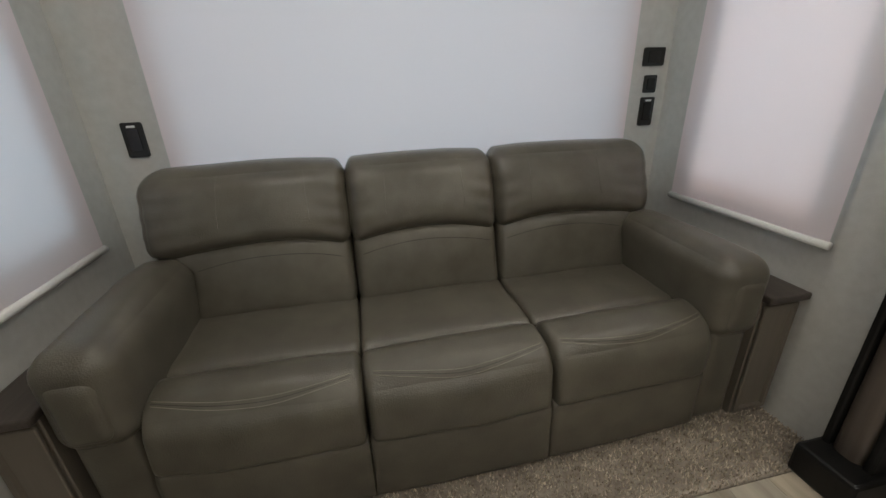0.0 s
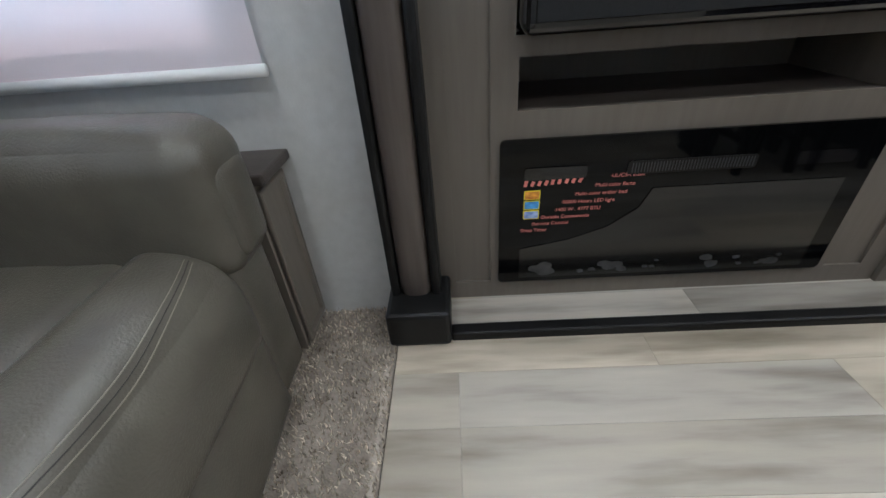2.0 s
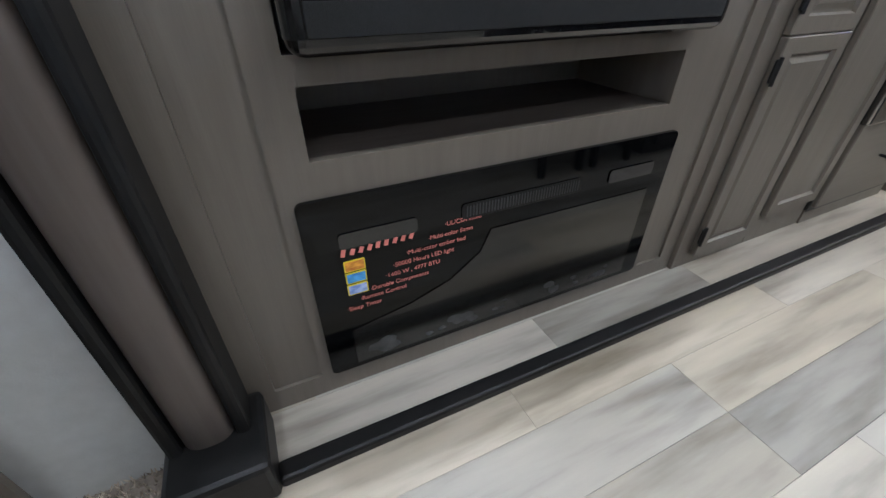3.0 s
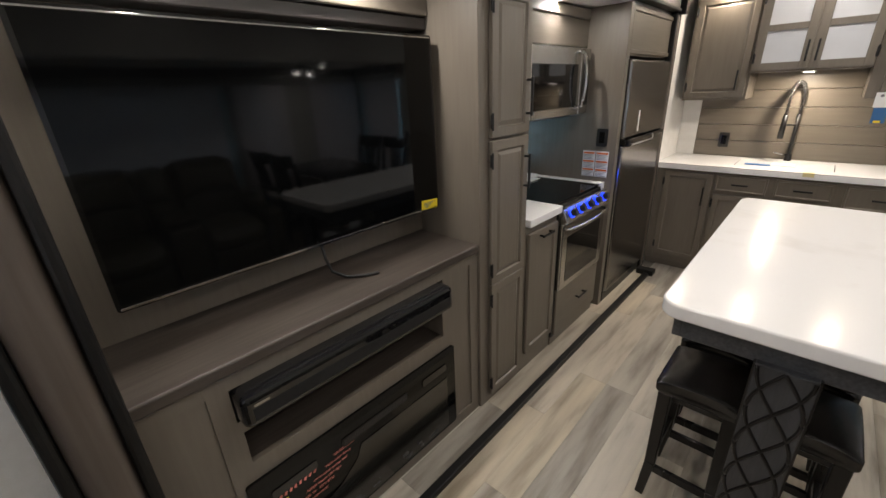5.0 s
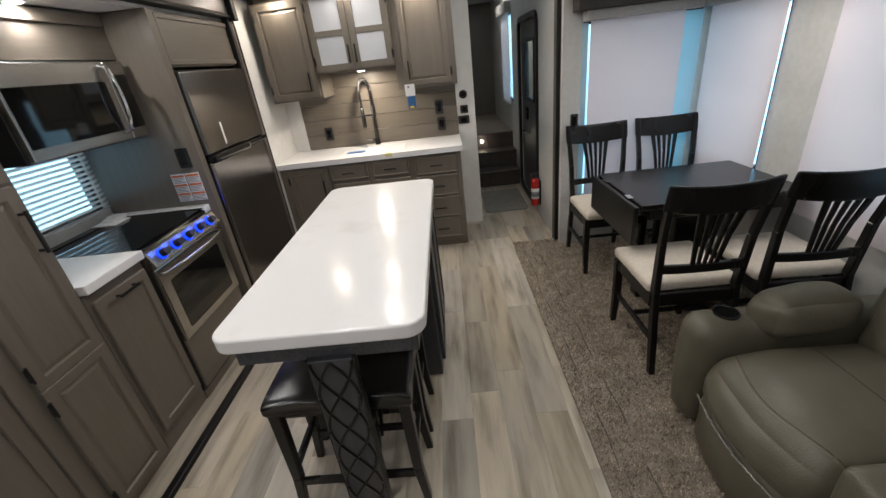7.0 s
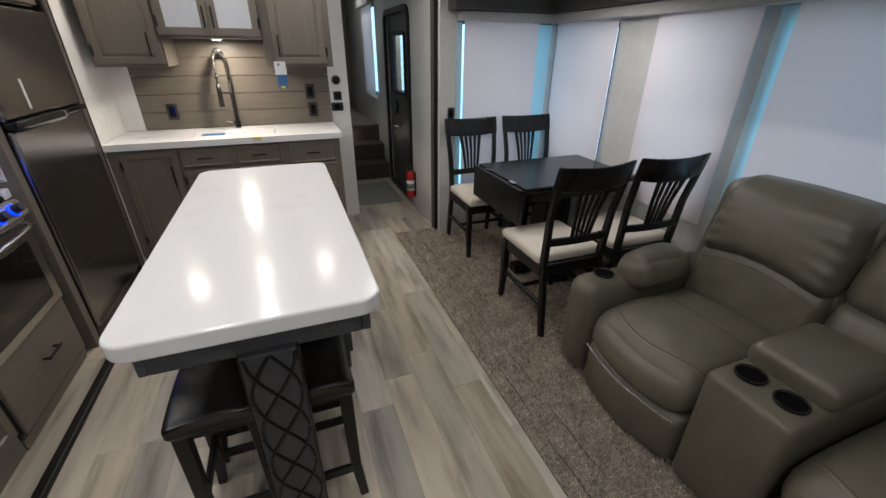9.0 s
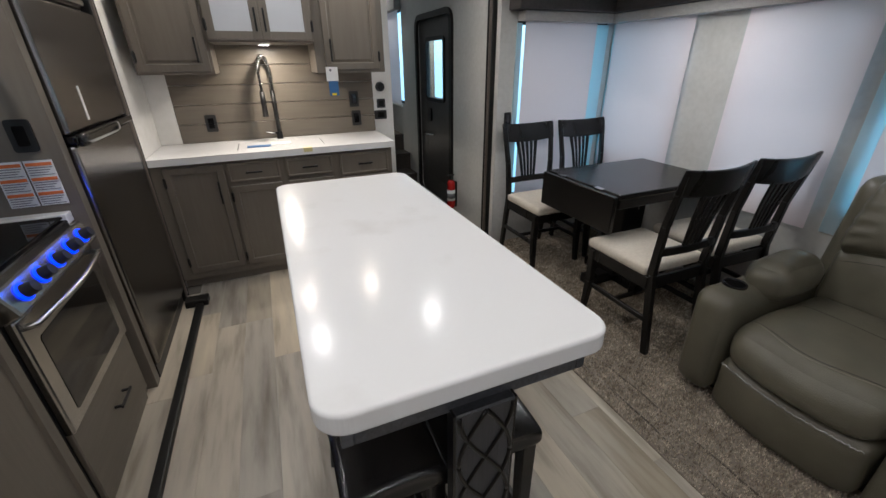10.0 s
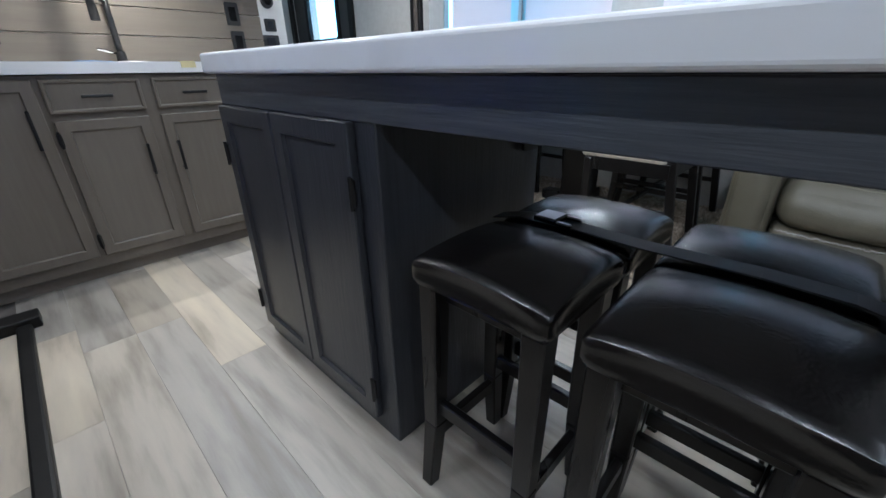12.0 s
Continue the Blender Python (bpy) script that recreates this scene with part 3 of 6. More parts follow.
for px, py in ((-0.55, 1.0), (0.5, 1.0), (-0.55, 2.3), (0.5, 2.3), (-0.55, 3.5), (0.5, 3.5), (-0.4, 4.7), (0.5, 4.7)):
    puck(px, py, CEIL, 4.8)
puck(-1.45, 3.55, 1.985, 5)
puck(1.6, 4.0, 1.862, 2.5)
puck(0.85, 7.6, CEIL, 2.5)
puck(-1.47, 1.66, 1.985, 5)
puck(-1.47, 2.25, 1.985, 5)

# ---- seating ----
from mathutils.bvhtree import BVHTree


def drape(bm, pts, way, r, lift=0.0):
    """A thin seam laid on a mesh: each point is cast along way onto it."""
    tree = BVHTree.FromBMesh(bm)
    way = Vector(way).normalized()
    out = []
    for p in pts:
        hit_at = tree.ray_cast(Vector(p) - way * 0.6, way)[0]
        if hit_at is not None:
            out.append(hit_at - way * lift)
    return tube(out, r, 6) if len(out) > 2 else bmesh.new()


def line(p, q, n=14):
    p, q = Vector(p), Vector(q)
    return [p.lerp(q, i / n) for i in range(n + 1)]


def back_pads(x0, x1, yh, yl, y1, z0, zc, z1, slope, flare=0.0, seed=0, top=0.0, arch=0.042, ripple=0.0, r=0.06):
    """The head pillow and the lumbar pillow of a leaning back, meeting in an arched crease at zc; local front is -y."""
    c, hw = (x0 + x1) / 2, (x1 - x0) / 2

    def shape(x, y, z):
        u = max(-1.0, min(1.0, (x - c) / hw))
        lift = arch * (1 - u * u) * math.exp(-((z - zc) / 0.16) ** 2)
        fr = max(0.0, min(1.0, (y1 - 0.04 - y) / (y1 - yh - 0.04)))
        if flare:
            k = max(0.0, u * math.copysign(1, flare)) ** 2
            s = max(0.0, min(1.0, (z - zc + 0.05) / 0.07))
            x += flare * k * s * s * (3 - 2 * s)
        e_ = max(0.0, (abs(u) - 0.55) / 0.45)
        y += ripple * fr * e_ * math.sin(z * 100 + 5 * abs(u) + seed) * math.exp(-((z - zc - 0.15) / 0.11) ** 2)
        y += ripple * 0.5 * fr * math.sin(x * 60 + seed) * max(0.0, 1 - abs(z - zc) / 0.06)
        if top:
            x = c + (x - c) * (1 - top * max(0.0, (z - zc) / (z1 - zc)) ** 2)
        n3 = noise.noise_vector(Vector((x * 5 + seed * 3.7, z * 5, seed))) * 0.007
        n4 = noise.noise_vector(Vector((x * 17 + seed * 1.7, z * 17, seed))) * 0.0022
        return (x + n3.x * 0.4, y + n3.y + n4.y - (z1 - z) * slope, z + lift + n3.z * 0.5)

    head = soft(x0, x1, yh, y1, zc - 0.015, z1, (r * 0.7, r * 1.25, r * 1.25), (0.004, 0.022, 0.010), 36, bend=shape)
    low = soft(x0 + 0.002, x1 - 0.002, yl, y1, z0, zc + 0.04, (r * 0.5, r, r), (0, 0.016, 0), 30, bend=shape)
    return head, low


def build_sofa():
    """Three-seat reclining sofa; local: back at y = 0, front at -y, centred on x = 0."""
    m = pose(-0.043, 0.195, 0, 0, 0, 180)
    e = thing("sofa", (-0.043, 0.6, 0), "taupe leather three-seat reclining sofa with stitched cushions", "sofa")
    xs = [-0.855, -0.285, 0.285, 0.855]
    half = 0.9

    def front_bow(x):
        return 0.026 * (1 - (x / half) ** 2)

    for i in range(3):
        a, b = xs[i] - 0.001, xs[i + 1] + 0.001
        c, hw = (a + b) / 2, (b - a) / 2

        head, bm = back_pads(a, b, -0.205, -0.180, -0.02, 0.42, 0.658, 0.955, 0.30, flare=(-0.125 if i == 0 else 0.125 if i == 2 else 0.0), seed=i, ripple=0.005)
        up = part("head_cushion", head.copy(), leather, e, m=m, smooth=True)
        for k in (-0.5, 0.5):
            part("seam", drape(head, line((c + k * hw, -0.4, 0.935), (c + k * hw * 1.05, -0.5, 0.77)), (0, 1, 0), 0.0011), leather, up, m=m)
        lum = part("back_cushion", bm.copy(), leather, e, m=m, smooth=True)
        arc = [(c + hw * 0.93 * (k / 12 - 1), -0.6, 0.618 + 0.042 * (1 - (k / 12 - 1) ** 2)) for k in range(25)]
        part("seam", drape(bm, arc, (0, 1, 0), 0.0013), joint_dark, lum, "stitched seam", m=m)
        bm.free()
        head.free()
        part("seat_cushion", soft(a, b, -0.645, -0.26, 0.30, 0.458, (0.016, 0.05, 0.05), (0, 0, 0.016), 22, 0.004, i + 9), leather, e, m=m, smooth=True)

        def bow(x, y, z):
            return (x, y - front_bow(x) * max(0, min(1, (-y - 0.56) / 0.24)), z - 0.035 * max(0, (-y - 0.68) / 0.12) ** 2)

        bm = soft(a, b, -0.805, -0.615, 0.255, 0.474, (0.022, 0.070, 0.070), (0, 0.012, 0.012), 26, 0.006, i + 13, bow)
        fr = part("front_cushion", bm.copy(), leather, e, m=m, smooth=True)
        for k, mt in ((0.0, thread), (0.006, joint_dark), (0.012, thread)):
            arc = [(a + 0.012 + (b - a - 0.024) * q / 24, -0.735 - k - front_bow(a + (b - a) * q / 24) - 0.034 * (1 - ((q - 12) / 12) ** 2), 0.5) for q in range(25)]
            part("seam", drape(bm, arc, (0, 0, -1), 0.0010), mt, fr, "stitched double seam", m=m)
        bm.free()

        def bow2(x, y, z):
            return (x, y - front_bow(x) * 0.9, z)

        part("front_panel", soft(a, b, -0.800, -0.55, 0.02, 0.268, (0.008, 0.03, 0.03), (0, 0.006, 0), 14, 0.003, i + 20, bow2), leather, e, m=m, smooth=True)
    for s in (-1, 1):
        x0, x1 = (0.852, 1.018) if s > 0 else (-1.018, -0.852)

        def arm_lean(x, y, z):
            return (x, y, z - 0.02 * max(0, (-y - 0.4)))

        am = part("armrest", soft(x0 - 0.012, x1 + 0.012, -0.815, -0.20, 0.385, 0.672, 0.066, (0.008, 0.0, 0.012), 18, 0.004, s, arm_lean), leather, e, m=m, smooth=True)
        part("arm_panel", soft(x0 + 0.006, x1 - 0.006, -0.785, -0.1, 0.02, 0.54, 0.03, (0.0, 0.006, 0), 12, 0.003, s + 3), leather, e, m=m, smooth=True)
        bm = soft(x0 + 0.03, x1 - 0.03, -0.824, -0.79, 0.42, 0.60, 0.03, (0, 0.004, 0), 10)
        part("arm_inset", bm, leather, am, "sewn front inset of the armrest", m=m, smooth=True)
    part("back_frame", box(-0.97, 0.97, -0.12, -0.005, 0.03, 0.75, 0.02, 2), leather, e, m=m)
    part("base_frame", box(-0.95, 0.95, -0.74, -0.02, 0.0, 0.32, 0.01, 1), black_plastic, e, "black base frame", m=m)
    return e


build_sofa()


def side_table(x0, x1):
    e = thing("side_cabinet", ((x0 + x1) / 2, 0.6, 0), "narrow brown wooden side cabinet with a dark top beside the sofa", "cabinet", "side cabinets")
    part("body", box(x0, x1, 0.20, 0.975, 0.0, 0.498, 0.003, 1), wood_up, e)
    part("top", box(x0 - 0.012 if x0 > 0 else x0, x1 + 0.012 if x1 < 0 else x1, 0.19, 1.012, 0.501, 0.526, 0.005, 2), wood_mantel, e, "dark brown laminate top")
    part("door", door_leaf(x1 - x0 - 0.012, 0.455, 0.012, 0.022, False), wood_up, e, m=pose(x1 - 0.006, 0.989, 0.025, 0, 0, 180))


side_table(XL + 0.003, -1.082)
side_table(0.998, XR - 0.003)


def build_loveseat():
    """Two recliners with a console between; local: back at y = 0, front at -y, x from 0 (dining side) to 1.725."""
    m = pose(2.065, 3.06, 0, 0, 0, -90)
    e = thing("recliner_loveseat", (1.65, 2.2, 0), "olive-grey leather reclining loveseat with a console and cup holders", "loveseat")
    L = leather_olive

    def one(x0, x1, seed):
        c, hw = (x0 + x1) / 2, (x1 - x0) / 2

        head, bm = back_pads(x0 + 0.002, x1 - 0.002, -0.262, -0.222, -0.03, 0.40, 0.655, 1.015, 0.25, seed=seed, top=0.08, arch=0.05, ripple=0.013, r=0.075)
        part("head_cushion", head, L, e, m=m, smooth=True)
        lo = part("back_cushion", bm.copy(), L, e, m=m, smooth=True)
        part("seam", drape(bm, [(c + hw * 0.9 * (k / 12 - 1), -0.8, 0.625 + 0.05 * (1 - (k / 12 - 1) ** 2)) for k in range(25)], (0, 1, 0), 0.0013), joint_dark, lo, m=m)
        bm.free()
        part("back_shell", soft(x0 - 0.055, x1 + 0.02, -0.185, 0.0, 0.25, 0.985, 0.06, (0, 0.01, 0), n=14, bend=lambda x, y, z: (x, y - (1.03 - z) * 0.22, z)), L, e, m=m, smooth=True)

        def round_front(x, y, z):
            u = (x - c) / hw
            return (x, y - 0.045 * (1 - u * u) * max(0, min(1, (-y - 0.6) / 0.3)), z - 0.035 * max(0, (-y - 0.72) / 0.18) ** 2)

        bm = soft(x0, x1, -0.90, -0.30, 0.27, 0.462, 0.085, (0, 0.02, 0.028), 20, 0.006, seed + 4, round_front)
        st_ = part("seat_cushion", bm.copy(), L, e, m=m, smooth=True)
        for k, mt in ((0.0, joint_dark), (0.009, thread)):
            arc = [(x0 + 0.015 + (x1 - x0 - 0.03) * q / 24, -0.80 - k - 0.07 * (1 - ((q - 12) / 12) ** 2), 0.5) for q in range(25)]
            part("seam", drape(bm, arc, (0, 0, -1), 0.0015), mt, st_, "stitched seam", m=m)
        part("seam", drape(bm, line((x0 + 0.01, -0.56, 0.5), (x1 - 0.01, -0.56, 0.5), 20), (0, 0, -1), 0.0015), joint_dark, st_, m=m)
        bm.free()
        fp = part("footrest_panel", soft(x0 + 0.006, x1 - 0.006, -0.895, -0.60, 0.045, 0.285, 0.045, (0, 0.012, 0), 14, 0.004, seed + 6, round_front), L, e, m=m, smooth=True)
        rnd = random.Random(seed)
        wrap = bmesh.new()
        pts = []
        for q in range(91):
            x = x0 + 0.03 + (x1 - x0 - 0.06) * q / 90
            pts.append((x, -0.908 - 0.047 * (1 - ((x - c) / hw) ** 2) + rnd.uniform(-0.002, 0.002), 0.252 + rnd.uniform(-0.004, 0.004)))
        tube(pts, 0.0028, 5, wrap)
        part("plastic_wrap_edge", wrap, glint_wrap, fp, "crinkled plastic wrap edge with its glint in the colour", m=m)

    one(0.168, 0.716, 31)
    one(1.005, 1.553, 47)
    for x0, x1, cup in ((0.0, 0.165, True), (1.56, 1.725, True)):
        def slope(x, y, z):
            return (x, y + 0.02 * max(0, (0.4 - z)), z - 0.05 * max(0, (-y - 0.85) / 0.1) ** 2 * max(0.0, min(1.0, (z - 0.15) / 0.45)) ** 2)

        part("arm_body", soft(x0, x1, -0.93, -0.10, 0.03, 0.545, 0.06, (0.010, 0.015, 0.0), 18, 0.003, 3, slope), L, e, m=m, smooth=True)
        part("arm_pad", soft(x0 + (0.035 if x0 < 1 else -0.05), x1 + (0.05 if x0 < 1 else -0.035), -0.705, -0.36, 0.475, 0.655, 0.080, (0.010, 0.014, 0.016), 28, 0.011, 11), L, e, "plump rolled arm pad", m=m, smooth=True)
        cup_holder(e, m, (x0 + x1) / 2 - 0.005, -0.785, 0.545)
    part("console_body", soft(0.722, 0.998, -0.91, -0.15, 0.03, 0.550, 0.03, (0, 0.010, 0), 14, 0.001, 5), L, e, "leather console box", m=m, smooth=True)
    part("console_lid", soft(0.724, 0.996, -0.735, -0.38, 0.53, 0.628, 0.035, (0, 0.0, 0.008), 12, 0.003, 6), L, e, "padded console lid", m=m, smooth=True)
    part("console_back", soft(0.725, 0.995, -0.25, -0.05, 0.42, 0.70, 0.06, (0, 0.02, 0), 14, 0.006, 7, lambda x, y, z: (x, y - (1.03 - z) * 0.25 + 0.02, z)), L, e, m=m, smooth=True)
    part("console_headrest", soft(0.722, 1.0, -0.235, -0.04, 0.66, 0.985, 0.08, (0, 0.03, 0.01), 16, 0.010, 8, lambda x, y, z: (x, y - (1.03 - z) * 0.25, z)), L, e, m=m, smooth=True)
    for x in (0.798, 0.922):
        cup_holder(e, m, x, -0.80, 0.550)
    part("base_frame", box(0.05, 1.675, -0.80, -0.05, 0.0, 0.28, 0.01, 1), black_plastic, e, "black base frame", m=m)


def cup_holder(e, m, x, y, z):
    bm = bmesh.new()
    n = 28
    prof = ((0.047, -0.002), (0.048, 0.008), (0.0455, 0.0115), (0.042, 0.0105), (0.0395, 0.006), (0.039, 0.001))
    rings = []
    for r, h in prof:
        rings.append([bm.verts.new((x + r * math.cos(2 * math.pi * k / n), y + r * math.sin(2 * math.pi * k / n), z + h)) for k in range(n)])
    for a, b in zip(rings, rings[1:]):
        for k in range(n):
            bm.faces.new((a[k], a[(k + 1) % n], b[(k + 1) % n], b[k]))
    cup = part("cup_holder", bm, gloss_black, e, "round black plastic cup holder", m=m, smooth=True)
    part("cup_floor", rod((x, y, z - 0.004), (x, y, z + 0.0025), 0.0395, 0.0395, n), cup_black, cup, "matte black cup floor", m=m)


cup_black = mat("matte_black_cup", (0.0025, 0.0025, 0.0025), 0.8, spec=0.1)
# clear wrap given a pale metallic colour that paints its sparkling highlight
glint_wrap = mat("glinting_plastic_wrap", (0.62, 0.61, 0.58), 0.10, metal=0.6, coat=1.0, bump=1.0, bump_scale=45)
build_loveseat()


# ---- dining table and chairs ----
def build_chair(m):
    """Dining chair: local origin on the floor under the seat, the sitter looks along -y."""
    e = thing("dining_chair", (0, 0, 0), "black wooden slat-back dining chair with a cream cloth seat", "chair", "chairs round the table")
    W, D = 0.200, 0.205
    for s in (-1, 1):
        bm = beam((s * W, -D, 0), (s * W, -D + 0.02, 0.22), 0.030, 0.030, 0.040, 0.040)
        beam((s * W, -D + 0.02, 0.22), (s * W, -D + 0.015, 0.43), 0.040, 0.040, bm=bm)
        part("leg", bm, wood_black, e)
        bm = beam((s * (W - 0.01), D + 0.065, 0), (s * (W - 0.012), D, 0.45), 0.028, 0.036, 0.032, 0.042)
        beam((s * (W - 0.012), D, 0.45), (s * (W - 0.002), D + 0.02, 0.72), 0.032, 0.040, 0.030, 0.034, bm=bm)
        beam((s * (W - 0.002), D + 0.02, 0.72), (s * (W + 0.012), D + 0.075, 0.985), 0.030, 0.034, 0.028, 0.028, bm=bm)
        part("back_post", bm, wood_black, e)
    for y0, y1, x0, x1 in ((-D - 0.012, -D + 0.012, -W, W), (D - 0.012, D + 0.012, -W, W)):
        part("apron", box(x0, x1, y0, y1, 0.37, 0.44, 0.003, 1), wood_black, e)
    for s in (-1, 1):
        part("apron", box(s * W - 0.011, s * W + 0.011, -D, D, 0.37, 0.44, 0.003, 1), wood_black, e)
        part("stretcher", box(s * (W - 0.006) - 0.010, s * (W - 0.006) + 0.010, -D + 0.01, D + 0.035, 0.185, 0.212, 0.003, 1), wood_black, e)
    part("stretcher", box(-W, W, 0.0, 0.02, 0.187, 0.210, 0.003, 1), wood_black, e)
    part("seat", soft(-W - 0.018, W + 0.018, -D - 0.03, D - 0.015, 0.432, 0.492, 0.026, (0, 0, 0.010), 12), cream_cloth, e, "cream cloth seat pad", smooth=True)

    def crest_bend(x, y, z):
        return (x, y + 0.035 * (1 - (x / 0.25) ** 2) + (z - 0.9) * 0.22, z + 0.012 * (x / 0.23) ** 2 * max(0.0, (z - 0.862) / 0.13) - 0.014 * (x / 0.23) ** 2 * max(0.0, (0.998 - z) / 0.13) * -1.6)

    part("crest_rail", soft(-W - 0.030, W + 0.030, D + 0.042, D + 0.066, 0.862, 0.998, 0.010, n=12, bend=crest_bend), wood_black, e, smooth=True)
    part("lower_rail", soft(-W + 0.005, W - 0.005, D + 0.0, D + 0.024, 0.56, 0.605, 0.008, n=8, bend=lambda x, y, z: (x, y + 0.02 * (1 - (x / 0.22) ** 2), z)), wood_black, e, smooth=True)
    for i, k in enumerate((-2, -1, 0, 1, 2)):
        w0 = 0.016 if abs(k) < 2 else 0.020
        bm = beam((k * 0.026, D + 0.030, 0.59), (k * 0.034, D + 0.055, 0.75), w0, 0.011, w0 * 1.15, 0.011, bev=0.002)
        beam((k * 0.034, D + 0.055, 0.75), (k * 0.043, D + 0.088, 0.885), w0 * 1.15, 0.011, w0 * 1.5, 0.011, bm=bm, bev=0.002)
        part("slat", bm, wood_black, e)
    e.matrix_world = m
    return e


chair = build_chair(pose(1.370, 4.500, 0.012))
copy_thing(chair, pose(1.885, 4.505, 0.012, 0, 0, -2))
copy_thing(chair, pose(1.350, 3.505, 0.012, 0, 0, 180))
copy_thing(chair, pose(1.875, 3.510, 0.012, 0, 0, 178))

t = thing("dining_table", (1.64, 3.965, 0), "black drop-leaf dining table with one leaf hanging down", "table")
part("tabletop", box(1.220, 2.085, 3.640, 4.290, 0.742, 0.775, 0.006, 2), table_black, t)
lf = part("drop_leaf", box(1.183, 1.211, 3.640, 4.290, 0.545, 0.768, 0.006, 2), table_black, t, "hanging drop leaf")
for y in (3.80, 4.13):
    part("hinge", box(1.205, 1.235, y - 0.03, y + 0.03, 0.770, 0.7775, 0.002, 1), chrome, lf, "small metal hinge")
part("apron", box(1.295, 2.02, 3.70, 4.23, 0.66, 0.742, 0.004, 1), wood_black, t)
part("pedestal", box(1.55, 1.73, 3.875, 4.055, 0.07, 0.67, 0.012, 2), wood_black, t)
part("base_foot", box(1.38, 1.90, 3.915, 4.015, 0.010, 0.08, 0.012, 2), wood_black, t)
part("base_foot", box(1.59, 1.69, 3.715, 4.215, 0.010, 0.078, 0.012, 2), wood_black, t)


# ---- island and stools ----
isl = thing("kitchen_island", (-0.19, 3.36, 0), "charcoal wooden kitchen island with cupboard doors and an overhang", "island")
IB = (-0.470, 0.085, 3.37, 4.085)
part("body", box(IB[0], IB[1], IB[2], IB[3], 0.0, 0.868, 0.003, 1), wood_island, isl)
apr = bmesh.new()
box(-0.474, -0.450, 2.628, 4.088, 0.790, 0.8695, 0.002, 1, apr)
box(0.070, 0.094, 2.628, 4.088, 0.790, 0.8695, 0.002, 1, apr)
box(-0.450, 0.070, 2.628, 2.652, 0.790, 0.8695, 0.002, 1, apr)
part("apron", apr, wood_apron_daylit, isl, "charcoal grained apron under the top, blue daylight in its colour")
for y0 in (3.43, 3.755):
    w = 0.318
    mm = pose(IB[0] - 0.0215, y0 + w, 0.055, 0, 0, -90)
    leaf = part("door", door_leaf(w, 0.735, 0.02, 0.06, False), wood_island, isl, m=mm)
    for z in (0.10, 0.60):
        part("hinge", hinge(), dark_iron, leaf, "black hinge", m=mm @ pose(w if y0 < 3.6 else 0, 0.004, z))
for y0 in (3.43, 3.755):
    part("side_panel_door", door_leaf(0.318, 0.735, 0.02, 0.06, False), wood_island, isl, m=pose(IB[1] + 0.0215, y0, 0.055, 0, 0, 90))
ob_ = part("outlet", plate(0.072, 0.115, 0.008, 0.01), black_plastic, isl, "black outlet", m=face_my(0.02, 3.352, 0.735))
part("outlet_label", box(-0.022, 0.022, -0.002, 0, -0.016, -0.008), paper, ob_, m=face_my(0.02, 3.352, 0.735))
post = part("leg_post", box(-0.252, -0.108, 2.603, 2.640, 0.0, 0.80, 0.004, 1), wood_island, isl, "charcoal leg with a raised lattice pattern")
lat = bmesh.new()
for k in range(7):
    z = -0.06 + 0.142 * k
    for s in (-1, 1):
        pts = []
        for q in range(25):
            a = q / 24
            zz = z + 0.285 * a
            xx = -0.18 + s * 0.064 * math.cos(a * math.pi)
            if 0.004 < zz < 0.796:
                pts.append((xx, 2.6025, zz))
        if len(pts) > 2:
            tube(pts, 0.0056, 6, lat)
part("lattice", lat, wood_black, post, "black raised lattice", smooth=True)
box_side = box(-0.2555, -0.2495, 2.605, 2.638, 0.0, 0.799)
part("edge_band", box_side, wood_black, post)
part("edge_band", box(-0.1105, -0.1045, 2.605, 2.638, 0.0, 0.799), wood_black, post)


def rounded_slab(x0, x1, y0, y1, z0, z1, r, bev):
    """A slab with round corners of radius r in plan and eased edges."""
    bm = bmesh.new()
    rings = []
    prof = [(bev * (1 - math.sin(a * math.pi / 8)), z0 + bev * (1 - math.cos(a * math.pi / 8))) for a in range(5)]
    prof += [(bev * (1 - math.cos(a * math.pi / 8)), z1 - bev * (1 - math.sin(a * math.pi / 8))) for a in range(5)]
    for d, z in prof:
        ring = []
        for cx, cy, q in ((x1 - r, y1 - r, 0), (x0 + r, y1 - r, 1), (x0 + r, y0 + r, 2), (x1 - r, y0 + r, 3)):
            for k in range(13):
                a = (q + k / 12) * math.pi / 2
                ring.append(bm.verts.new((cx + (r - d) * math.cos(a), cy + (r - d) * math.sin(a), z)))
        rings.append(ring)
    n = len(rings[0])
    for a, b in zip(rings, rings[1:]):
        for k in range(n):
            bm.faces.new((a[k], a[(k + 1) % n], b[(k + 1) % n], b[k]))
    bm.faces.new(rings[-1])
    bm.faces.new(rings[0][::-1])
    return bm


mesh_thing("island_worktop", rounded_slab(-0.516, 0.126, 2.578, 4.105, 0.872, 0.922, 0.065, 0.008), quartz, "white quartz island worktop with rounded corners", "worktop")


